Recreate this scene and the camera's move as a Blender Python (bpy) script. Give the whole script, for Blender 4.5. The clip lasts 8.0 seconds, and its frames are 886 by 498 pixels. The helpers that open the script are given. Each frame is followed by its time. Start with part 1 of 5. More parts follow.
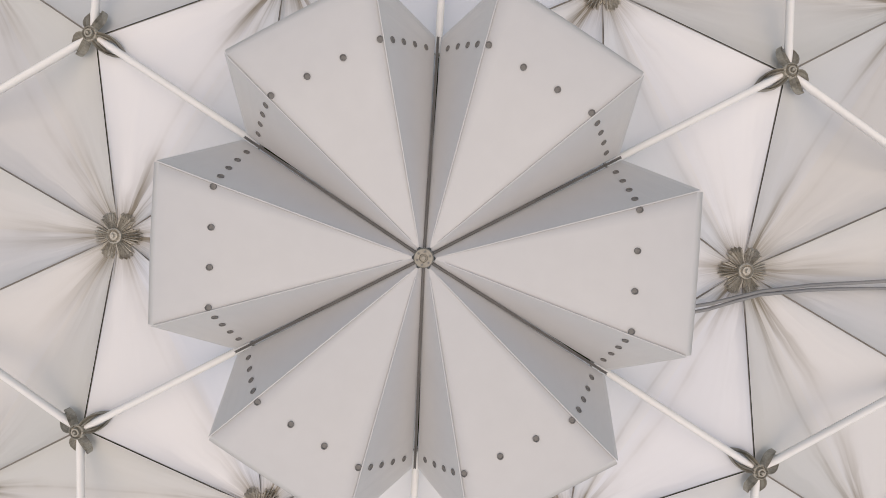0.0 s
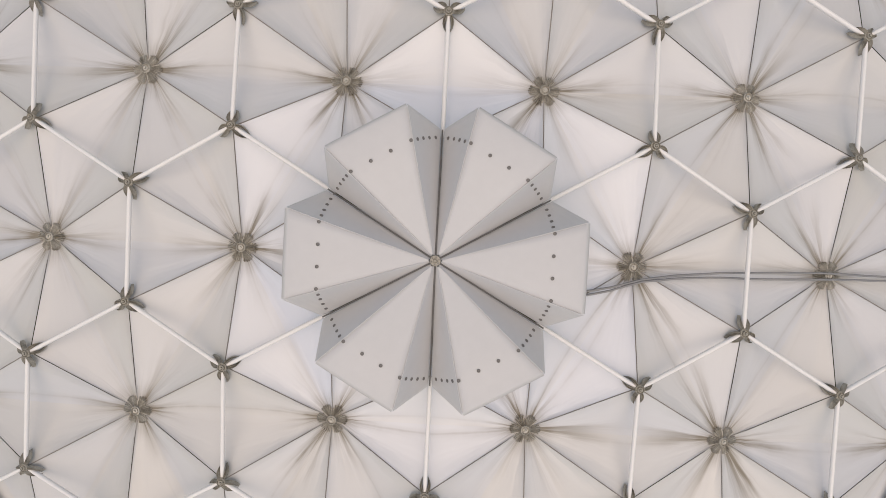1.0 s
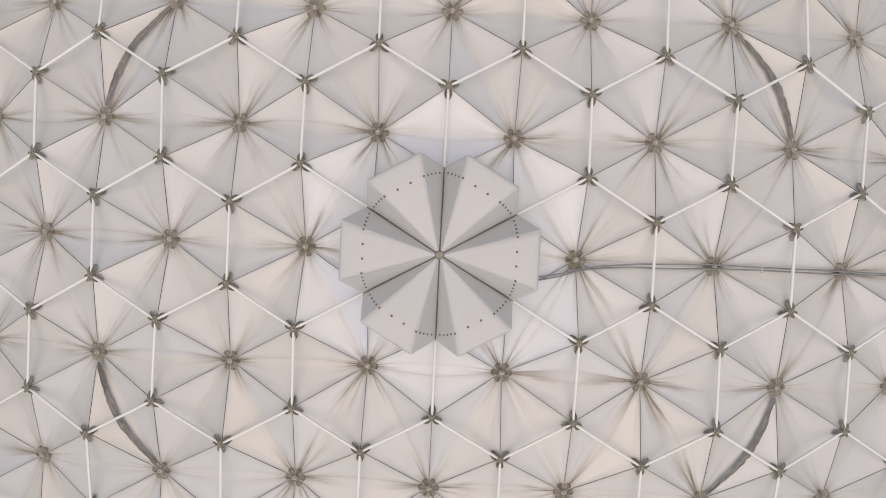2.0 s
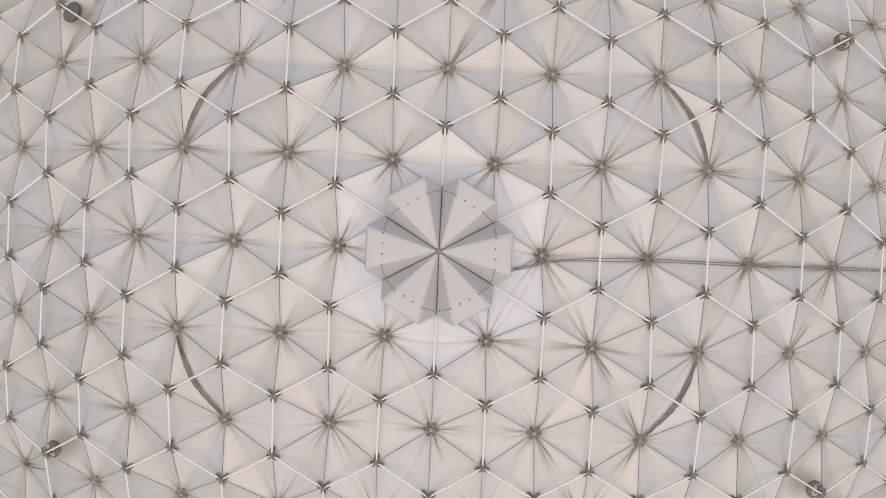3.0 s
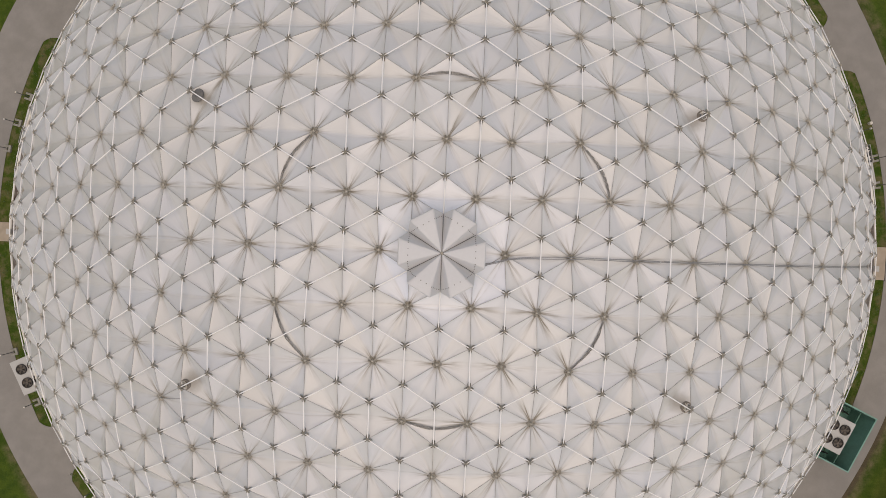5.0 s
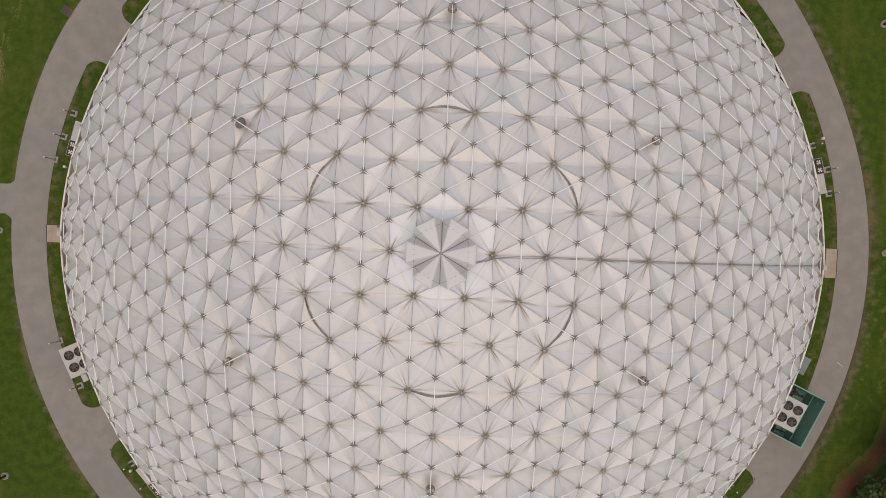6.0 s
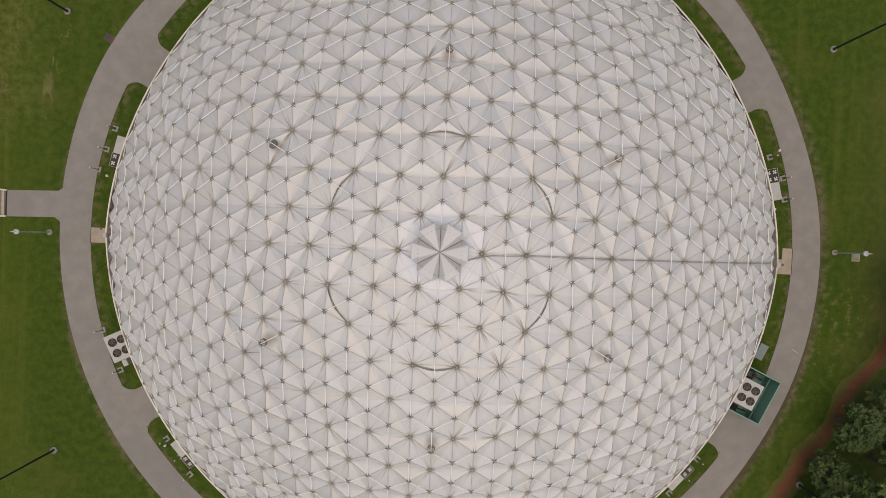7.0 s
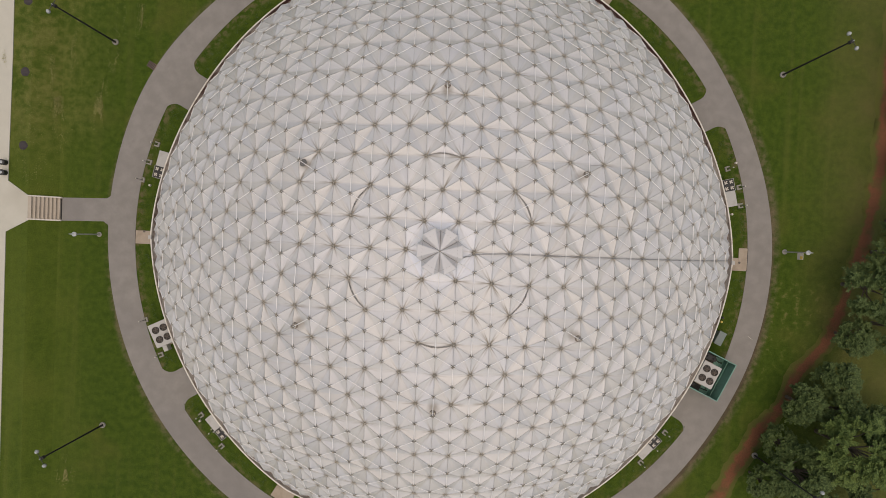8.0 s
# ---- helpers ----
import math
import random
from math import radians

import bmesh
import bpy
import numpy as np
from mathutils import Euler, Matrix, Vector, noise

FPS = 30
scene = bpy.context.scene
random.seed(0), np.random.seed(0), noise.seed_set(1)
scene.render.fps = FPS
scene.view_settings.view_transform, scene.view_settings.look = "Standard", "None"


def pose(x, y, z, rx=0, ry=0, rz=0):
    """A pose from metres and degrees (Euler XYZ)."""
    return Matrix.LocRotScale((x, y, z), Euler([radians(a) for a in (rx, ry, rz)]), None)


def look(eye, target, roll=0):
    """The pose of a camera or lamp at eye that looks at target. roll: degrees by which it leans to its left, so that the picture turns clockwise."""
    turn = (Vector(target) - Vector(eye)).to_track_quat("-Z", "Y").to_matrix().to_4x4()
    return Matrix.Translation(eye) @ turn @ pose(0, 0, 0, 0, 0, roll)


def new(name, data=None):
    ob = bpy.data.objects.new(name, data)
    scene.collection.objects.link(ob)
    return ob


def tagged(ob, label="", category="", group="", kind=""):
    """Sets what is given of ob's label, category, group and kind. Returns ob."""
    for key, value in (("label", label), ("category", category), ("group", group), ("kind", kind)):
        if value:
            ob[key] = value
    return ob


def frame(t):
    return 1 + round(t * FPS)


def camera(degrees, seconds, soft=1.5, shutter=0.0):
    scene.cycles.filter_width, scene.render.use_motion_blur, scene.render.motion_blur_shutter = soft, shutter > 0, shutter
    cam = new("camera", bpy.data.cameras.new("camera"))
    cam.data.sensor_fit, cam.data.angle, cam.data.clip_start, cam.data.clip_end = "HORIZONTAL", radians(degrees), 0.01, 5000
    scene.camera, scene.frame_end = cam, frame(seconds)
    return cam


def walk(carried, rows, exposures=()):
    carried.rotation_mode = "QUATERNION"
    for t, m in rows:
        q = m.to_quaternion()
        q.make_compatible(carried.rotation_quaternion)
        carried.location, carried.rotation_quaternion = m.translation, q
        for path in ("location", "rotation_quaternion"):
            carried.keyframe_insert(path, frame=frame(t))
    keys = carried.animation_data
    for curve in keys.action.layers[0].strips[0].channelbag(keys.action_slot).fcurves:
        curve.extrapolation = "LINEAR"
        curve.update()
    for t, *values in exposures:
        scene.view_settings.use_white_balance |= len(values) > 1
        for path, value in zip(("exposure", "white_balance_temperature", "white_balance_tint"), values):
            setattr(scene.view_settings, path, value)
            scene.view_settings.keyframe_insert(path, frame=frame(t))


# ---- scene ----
cam = camera(86.0, 8.0, soft=0.6)
# seconds, x, y, z, then pitch, roll and heading away from straight down
ROWS = [
    (0, 0.122, 0.133, 18.313, -1.658, 0.499, 3.174),
    (0.5, 0.146, 0.167, 19.091, -1.729, 0.481, 3.056),
    (1, 0.096, 0.268, 20.324, -1.837, 0.427, 2.900),
    (1.5, 0.082, 0.304, 21.521, -1.800, 0.495, 2.928),
    (3, 0.184, 0.226, 25.238, -1.031, 0.671, 2.722),
    (3.5, 0.133, 0.344, 26.607, -1.328, 0.413, 2.634),
    (4, 0.068, 0.433, 28.113, -1.536, 0.276, 2.572),
    (4.5, 0.030, 0.448, 29.751, -1.366, 0.075, 2.530),
    (6, 0.082, 0.631, 35.371, -1.286, 0.083, 2.659),
    (6.5, 0.117, 0.630, 37.496, -1.277, 0.132, 2.666),
    (7, 0.193, 0.734, 39.866, -1.318, 0.153, 2.651),
    (7.5, 0.207, 0.810, 42.500, -1.331, 0.151, 2.642),
    (8, 0.259, 0.803, 45.658, -1.234, 0.182, 2.623),
]
walk(cam, [(t, pose(x, y, z, a, b, c)) for t, x, y, z, a, b, c in ROWS], [(0, 0.21, 8000, 10.2), (1, 0.21, 8050, 10.4), (3.5, 0.18, 8080, 10.6), (8, 0.155, 8100, 10.3)])

# ---- light: an overcast afternoon, the brightest sky low in the south ----
SUN_EL, SUN_AZ = 78.0, 178.0          # degrees; azimuth clockwise from +y
world = bpy.data.worlds.new("overcast_sky")
scene.world = world
world.use_nodes = True
wn = world.node_tree.nodes
sky = wn.new("ShaderNodeTexSky")
sky.sky_type = "NISHITA"
sky.sun_disc = False
sky.sun_elevation, sky.sun_rotation = radians(SUN_EL), radians(SUN_AZ)
sky.air_density, sky.dust_density, sky.ozone_density = 1.0, 1.2, 1.0
world.node_tree.links.new(sky.outputs[0], wn["Background"].inputs[0])
wn["Background"].inputs[1].default_value = 0.15
sun = new("sun", bpy.data.lights.new("sun", "SUN"))
sun.data.energy, sun.data.angle, sun.data.color = 1.5, radians(105), (1.0, 0.87, 0.74)
az, el = radians(SUN_AZ), radians(SUN_EL)
sun.matrix_world = look((60 * math.sin(az) * math.cos(el), 60 * math.cos(az) * math.cos(el), 60 * math.sin(el)), (0, 0, 0))


# ---- materials ----
class Nodes:
    """A short way to write node trees."""

    def __init__(self, name):
        self.material = bpy.data.materials.new(name)
        self.material.use_nodes = True
        self.tree = self.material.node_tree
        self.bsdf = self.tree.nodes["Principled BSDF"]

    def node(self, kind, **values):
        n = self.tree.nodes.new(kind)
        for key, value in values.items():
            setattr(n, key, value)
        return n

    def put(self, socket, value):
        if isinstance(value, bpy.types.NodeSocket):
            self.tree.links.new(value, socket)
        elif isinstance(value, tuple) and len(value) == 3 and socket.type == "RGBA":
            socket.default_value = (*value, 1.0)
        else:
            socket.default_value = value

    def math(self, op, a, b=0.0, c=0.0):
        n = self.node("ShaderNodeMath", operation=op)
        for s, v in zip(n.inputs, (a, b, c)):
            self.put(s, v)
        return n.outputs[0]

    def ramp(self, value, low, high, to_low=0.0, to_high=1.0):
        n = self.node("ShaderNodeMapRange", interpolation_type="SMOOTHSTEP")
        for s, v in zip(n.inputs, (value, low, high, to_low, to_high)):
            self.put(s, v)
        return n.outputs[0]

    def mix(self, factor, a, b, blend="MIX"):
        n = self.node("ShaderNodeMix", data_type="RGBA", blend_type=blend)
        self.put(n.inputs[0], factor)
        self.put(n.inputs[6], a)
        self.put(n.inputs[7], b)
        return n.outputs[2]

    def noise(self, vector, scale, detail=4.0, rough=0.55):
        n = self.node("ShaderNodeTexNoise")
        self.put(n.inputs["Vector"], vector)
        self.put(n.inputs["Scale"], scale)
        self.put(n.inputs["Detail"], detail)
        self.put(n.inputs["Roughness"], rough)
        return n.outputs[0]

    def place(self):
        return self.node("ShaderNodeNewGeometry").outputs["Position"]

    def own(self):
        return self.node("ShaderNodeTexCoord").outputs["Object"]

    def parts(self, vector):
        n = self.node("ShaderNodeSeparateXYZ")
        self.put(n.inputs[0], vector)
        return n.outputs

    def vec(self, x, y, z=0.0):
        n = self.node("ShaderNodeCombineXYZ")
        for s, v in zip(n.inputs, (x, y, z)):
            self.put(s, v)
        return n.outputs[0]

    def chance(self):
        """A number of its own for each object and each loose piece."""
        a = self.node("ShaderNodeObjectInfo").outputs["Random"]
        b = self.node("ShaderNodeNewGeometry").outputs["Random Per Island"]
        return self.math("FRACT", self.math("ADD", a, self.math("MULTIPLY", b, 7.31)))

    def bump(self, height, distance, strength=1.0):
        n = self.node("ShaderNodeBump")
        self.put(n.inputs["Height"], height)
        n.inputs["Distance"].default_value = distance
        n.inputs["Strength"].default_value = strength
        self.put(self.bsdf.inputs["Normal"], n.outputs[0])

    def done(self, colour, rough=0.6, metal=0.0, spec=0.5):
        self.put(self.bsdf.inputs["Base Color"], colour)
        self.put(self.bsdf.inputs["Roughness"], rough)
        self.put(self.bsdf.inputs["Metallic"], metal)
        self.put(self.bsdf.inputs["Specular IOR Level"], spec)
        return self.material


def plain(name, colour, rough=0.6, metal=0.0, grain=30.0, depth=0.15, stain=None, bump=0.0):
    """A worn surface of one colour: fine grain, larger stains, a little relief."""
    m = Nodes(name)
    p = m.own()
    fine, broad = m.noise(p, grain), m.noise(p, grain / 9.0, 3.0)
    tone = m.math("ADD", m.math("MULTIPLY", fine, depth), m.math("MULTIPLY", broad, depth * 1.6))
    tone = m.math("ADD", tone, 1.0 - depth * 1.3)
    c = m.mix(1.0, colour, m.vec(tone, tone, tone), "MULTIPLY")
    if stain:
        c = m.mix(m.ramp(broad, 0.48, 0.72), c, stain)
    if bump:
        m.bump(fine, bump, 0.6)
    return m.done(c, m.ramp(broad, 0.2, 0.8, rough * 0.85, min(1.0, rough * 1.15)), metal)


def aluminium_sheet(name, colour, grime):
    """Mill-white weathered sheet; grime runs down the folds and collects at the sunken hubs. UV: across the fold, away from the hub."""
    m = Nodes(name)
    uv = m.parts(m.node("ShaderNodeUVMap", uv_map="fold").outputs[0])
    across, away = m.math("MULTIPLY_ADD", uv[0], 2.0, -1.0), uv[1]
    lucky = m.chance()
    shift = m.math("MULTIPLY", lucky, 61.0)
    side = m.math("ABSOLUTE", across)
    streak = m.noise(m.vec(m.math("MULTIPLY_ADD", across, 2.6, shift), m.math("MULTIPLY", away, 0.45), shift), 1.6, 3.0, 0.55)
    fine = m.noise(m.vec(m.math("MULTIPLY_ADD", across, 11.0, shift), m.math("MULTIPLY", away, 1.2), shift), 1.7, 3.0)
    fold = m.noise(m.vec(m.math("MULTIPLY_ADD", across, 2.2, shift), m.math("MULTIPLY", away, 0.8), 3.7), 1.2, 2.0)
    reach = m.math("MULTIPLY", m.ramp(away, 0.03, m.math("MULTIPLY_ADD", lucky, 0.60, 0.55), 1.0, 0.0), m.ramp(side, 0.10, 0.62, 1.0, 0.0))
    runs = m.math("MULTIPLY", reach, m.ramp(streak, 0.38, 0.64))
    runs = m.math("ADD", runs, m.math("MULTIPLY", m.math("MULTIPLY", reach, m.ramp(fine, 0.45, 0.75)), 0.18))
    # each fold has a shallow trough; silt draws its two curved edges from hub to hub
    lateral = m.math("MULTIPLY", side, away)
    edge = m.math("MULTIPLY", m.math("SUBTRACT", 1.0, m.math("POWER", m.math("SUBTRACT", 1.0, away), 1.8)), m.math("MULTIPLY_ADD", fold, 0.10, 0.10))
    apart = m.math("ABSOLUTE", m.math("SUBTRACT", lateral, edge))
    which = m.math("FRACT", m.math("MULTIPLY_ADD", m.math("SIGN", across), 0.37, m.math("MULTIPLY", lucky, 23.7)))
    fade = m.math("MULTIPLY", m.ramp(away, 0.1, 1.0, 1.0, 0.48), m.ramp(which, 0.25, 0.95, 0.10, 1.0))
    patchy = m.ramp(m.noise(m.vec(m.math("MULTIPLY_ADD", away, 2.0, shift), m.math("SIGN", across), uv[0]), 1.5, 3.0), 0.3, 0.65, 0.3, 1.0)
    line = m.math("MULTIPLY", m.math("ADD", m.ramp(apart, 0.002, 0.030, 0.30, 0.0), m.ramp(apart, 0.0, 0.12, 0.26, 0.0)), m.math("MULTIPLY", fade, patchy))
    # a faint line of silt along the valley itself
    silt = m.math("MULTIPLY", m.ramp(side, 0.0, 0.16, 1.0, 0.0), m.ramp(m.noise(m.place(), 0.9, 4.0), 0.45, 0.7))
    heel = m.math("MULTIPLY", m.ramp(away, 0.06, 0.34, 1.0, 0.0), m.ramp(fine, 0.25, 0.70, 0.40, 1.0))
    # dirt that gathers uphill of the six round ventilators
    xyz = m.parts(m.place())
    r = m.math("SQRT", m.math("ADD", m.math("MULTIPLY", xyz[0], xyz[0]), m.math("MULTIPLY", xyz[1], xyz[1])))
    turn = m.math("ARCCOSINE", m.math("MINIMUM", m.math("ABSOLUTE", m.math("SINE", m.math("MULTIPLY", m.math("ARCTAN2", xyz[1], xyz[0]), 3.0))), 1.0))
    sideways, uphill = m.math("MULTIPLY", m.math("MULTIPLY", turn, r), 1.0 / 3.0), m.math("SUBTRACT", 10.85, r)
    ell = m.math("SQRT", m.math("ADD", m.math("POWER", m.math("DIVIDE", sideways, 0.42), 2.0), m.math("POWER", m.math("DIVIDE", uphill, 0.55), 2.0)))
    pool = m.math("MULTIPLY", m.ramp(m.math("ADD", ell, m.math("MULTIPLY", m.noise(m.place(), 3.0), 0.7)), 0.55, 1.75, 0.62, 0.0), 1.0)
    share = m.ramp(m.math("FRACT", m.math("MULTIPLY", lucky, 41.7)), 0.15, 0.85, 0.35, 1.15)
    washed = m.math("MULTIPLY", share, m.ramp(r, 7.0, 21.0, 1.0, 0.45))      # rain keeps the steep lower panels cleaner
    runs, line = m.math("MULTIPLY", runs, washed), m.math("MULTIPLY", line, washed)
    dirt = m.math("MINIMUM", m.math("ADD", m.math("MULTIPLY", runs, grime), m.math("ADD", m.math("MULTIPLY", heel, 0.60), m.math("MULTIPLY_ADD", silt, 0.16, m.math("MAXIMUM", line, pool)))), 0.92)
    cloud = m.noise(m.place(), 0.35, 5.0)
    tone = m.math("ADD", m.math("MULTIPLY_ADD", cloud, 0.16, 0.90), m.math("MULTIPLY_ADD", lucky, 0.07, -0.02))
    # tone falls outward, imitating sky sheen on the crown; lower on the west flank
    tone_drop = m.math("ADD", m.ramp(r, 2.5, 13.0, 0.0, 0.05), m.ramp(m.math("ADD", xyz[0], m.math("MULTIPLY", xyz[1], 0.4)), -16.0, 0.0, 0.06, 0.0))
    tone = m.math("SUBTRACT", tone, tone_drop)
    # random warm or cool tint per wing stands in for sun and sky colour
    tinge = m.mix(m.math("FRACT", m.math("MULTIPLY", which, 17.3)), (1.010, 1.0, 0.974), (0.978, 1.0, 1.040))
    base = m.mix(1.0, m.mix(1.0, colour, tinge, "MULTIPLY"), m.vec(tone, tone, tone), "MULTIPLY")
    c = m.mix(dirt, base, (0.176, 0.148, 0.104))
    height = m.math("ADD", m.math("MULTIPLY", m.math("MULTIPLY", streak, reach), 1.0), m.math("MULTIPLY", fold, 0.9))
    m.bump(height, 0.05, 0.28)
    return m.done(c, m.math("MULTIPLY_ADD", dirt, 0.30, 0.42), m.math("MULTIPLY_ADD", dirt, -0.10, 0.10), 0.6)


def gutter_tin():
    """Tan painted tin, eaten by dark red rust along one stretch of the rim and specked with it elsewhere."""
    m = Nodes("stained_gutter")
    p = m.place()
    xyz = m.parts(p)
    fine, patch, broad = m.noise(p, 7.0, 5.0, 0.7), m.noise(p, 1.1, 4.0), m.noise(p, 0.09, 3.0)
    lean = m.math("ADD", m.math("MULTIPLY", xyz[0], 0.0025), m.math("MULTIPLY", xyz[1], 0.0105))
    rust = m.ramp(m.math("ADD", m.math("ADD", broad, lean), m.math("MULTIPLY", patch, 0.45)), 0.72, 1.0)
    c = m.mix(m.ramp(fine, 0.3, 0.7), (0.315, 0.290, 0.260), (0.420, 0.390, 0.355))
    c = m.mix(m.math("MULTIPLY", m.ramp(patch, 0.48, 0.66), 0.6), c, (0.150, 0.105, 0.082))
    c = m.mix(rust, c, m.mix(fine, (0.040, 0.020, 0.019), (0.125, 0.066, 0.058)))
    m.bump(fine, 0.01, 0.6)
    return m.done(c, 0.85, 0.0, 0.3)


def grass():
    """Mown lawn: mowing lines, dry and bare patches, trodden soil beside the path."""
    m = Nodes("mown_grass")
    p = m.place()
    xyz = m.parts(p)
    blades, tufts, broad, far = m.noise(p, 9.0, 6.0, 0.7), m.noise(p, 1.7, 5.0), m.noise(p, 0.16, 4.0), m.noise(p, 0.045, 3.0)
    lines = m.noise(m.vec(m.math("MULTIPLY", xyz[0], 1.1), m.math("MULTIPLY", xyz[1], 0.035)), 1.0, 3.0)
    c = m.mix(m.ramp(tufts, 0.3, 0.7), (0.033, 0.061, 0.0055), (0.056, 0.088, 0.0095))
    c = m.mix(m.math("MULTIPLY", m.ramp(broad, 0.52, 0.76), 0.55), c, (0.096, 0.098, 0.020))
    c = m.mix(m.math("MULTIPLY", m.ramp(lines, 0.5, 0.75), 0.28), c, (0.104, 0.110, 0.025))
    dry = m.math("MULTIPLY", m.ramp(far, 0.60, 0.72), m.ramp(tufts, 0.54, 0.70))
    c = m.mix(m.math("MULTIPLY", dry, 0.42), c, (0.215, 0.165, 0.075))
    radius = m.node("ShaderNodeVectorMath", operation="LENGTH")
    m.put(radius.inputs[0], m.vec(xyz[0], m.math("ADD", xyz[1], 0.3)))
    r = radius.outputs["Value"]
    worn = m.math("MULTIPLY", m.math("MULTIPLY", m.ramp(r, 30.5, 31.5), m.ramp(r, 31.9, 32.7, 1.0, 0.0)), m.ramp(m.math("ADD", m.math("MULTIPLY", tufts, 0.55), m.math("MULTIPLY", broad, 0.55)), 0.42, 0.68))
    c = m.mix(m.math("MULTIPLY", worn, 0.85), c, (0.150, 0.115, 0.075))
    earth = m.math("MULTIPLY", m.ramp(m.math("ADD", r, m.math("MULTIPLY", tufts, 0.6)), 32.0, 32.35, 1.0, 0.0), m.math("MULTIPLY", m.ramp(r, 30.9, 31.0), m.ramp(m.math("SUBTRACT", xyz[0], m.math("MULTIPLY", xyz[1], 0.8)), 24.0, 38.0, 0.3, 1.0)))
    c = m.mix(m.math("MULTIPLY", earth, 0.8), c, (0.085, 0.060, 0.042))
    fringe = m.math("MULTIPLY", m.math("MULTIPLY", m.ramp(r, 28.5, 29.3), m.ramp(r, 29.5, 29.8, 1.0, 0.0)), m.ramp(tufts, 0.42, 0.62))
    c = m.mix(m.math("MULTIPLY", fringe, 0.8), c, (0.120, 0.100, 0.050))
    east = m.math("MULTIPLY", m.ramp(xyz[0], 33.0, 40.0), m.ramp(broad, 0.3, 0.7, 0.35, 1.0))
    west = m.math("MULTIPLY", m.ramp(xyz[0], -31.5, -40.0, 0.0, 1.0), m.ramp(m.math("ADD", m.math("MULTIPLY", broad, 0.6), m.math("MULTIPLY", lines, 0.4)), 0.32, 0.62, 0.25, 1.0))
    c = m.mix(m.math("MULTIPLY", west, 0.66), c, (0.090, 0.116, 0.018))
    c = m.mix(m.math("MULTIPLY", east, 0.7), c, (0.112, 0.100, 0.034))
    corner = m.math("MULTIPLY", m.ramp(xyz[0], -40.0, -30.5, 1.0, 0.0), m.ramp(xyz[1], 4.0, 13.0))
    c = m.mix(m.math("MULTIPLY", corner, m.ramp(m.math("ADD", m.math("MULTIPLY", broad, 0.5), m.math("MULTIPLY", tufts, 0.5)), 0.38, 0.64, 0.0, 0.85)), c, (0.145, 0.140, 0.042))
    tone = m.math("MULTIPLY_ADD", blades, 0.9, 0.55)
    c = m.mix(1.0, c, m.vec(tone, tone, tone), "MULTIPLY")
    m.bump(m.math("ADD", blades, m.math("MULTIPLY", tufts, 0.6)), 0.09, 0.9)
    return m.done(c, 0.95, 0.0, 0.15)


def asphalt():
    m = Nodes("grey_asphalt")
    p = m.place()
    grit, patch, broad = m.noise(p, 34.0, 4.0, 0.7), m.noise(p, 0.9, 5.0), m.noise(p, 0.13, 3.0)
    c = m.mix(m.ramp(patch, 0.3, 0.75), (0.205, 0.191, 0.172), (0.245, 0.229, 0.208))
    c = m.mix(m.math("MULTIPLY", m.ramp(broad, 0.45, 0.7), 0.6), c, (0.185, 0.172, 0.160))
    tone = m.math("MULTIPLY_ADD", grit, 0.30, 0.85)
    c = m.mix(1.0, c, m.vec(tone, tone, tone), "MULTIPLY")
    m.bump(grit, 0.01, 0.5)
    return m.done(c, 0.9, 0.0, 0.25)


def mulch():
    m = Nodes("red_mulch")
    p = m.place()
    chips, broad = m.noise(p, 12.0, 5.0, 0.7), m.noise(p, 0.7, 3.0)
    c = m.mix(m.ramp(chips, 0.25, 0.75), (0.120, 0.048, 0.025), (0.205, 0.086, 0.045))
    c = m.mix(m.ramp(broad, 0.44, 0.68, 0.0, 0.6), c, (0.066, 0.070, 0.022))
    across = m.node("ShaderNodeUVMap", uv_map="across")
    thin = m.math("ADD", m.parts(across.outputs[0])[0], m.math("ADD", m.math("MULTIPLY_ADD", m.noise(p, 1.3, 5.0, 0.65), 1.1, -0.55), m.math("MULTIPLY_ADD", chips, 0.5, -0.25)))
    c = m.mix(m.ramp(thin, 0.28, 0.70), c, m.mix(chips, (0.054, 0.068, 0.012), (0.122, 0.116, 0.034)))
    m.bump(chips, 0.03, 0.5)
    return m.done(c, 0.95, 0.0, 0.15)


def leaves(name, k):
    m = Nodes(name)
    n = m.node("ShaderNodeNewGeometry")
    lucky = n.outputs["Random Per Island"]
    broad = m.noise(m.own(), 0.45, 3.0)
    c = m.mix(lucky, (0.038 * k, 0.068 * k, 0.018), (0.100 * k, 0.142 * k, 0.043))
    c = m.mix(m.ramp(broad, 0.45, 0.75, 0.0, 0.6), c, (0.092 * k, 0.128 * k, 0.032))
    m.put(m.bsdf.inputs["Transmission Weight"], 0.0)
    return m.done(c, 0.7, 0.0, 0.2)


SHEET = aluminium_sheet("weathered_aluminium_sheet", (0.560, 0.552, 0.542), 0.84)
PALER = aluminium_sheet("paler_aluminium_sheet", (0.635, 0.642, 0.664), 0.90)
CAP = plain("painted_cap_sheet", (0.505, 0.505, 0.508), 0.42, 0.0, 9.0, 0.07)
TUBE = plain("white_tube", (0.73, 0.717, 0.70), 0.40, 0.0, 22.0, 0.08, (0.74, 0.725, 0.70))
CAST = plain("weathered_cast_alloy", (0.46, 0.432, 0.378), 0.5, 0.1, 75.0, 0.8, (0.26, 0.238, 0.2), 0.014)
CASTDARK = plain("dark_cast_spider", (0.34, 0.318, 0.270), 0.5, 0.1, 80.0, 0.8, (0.17, 0.156, 0.128), 0.014)
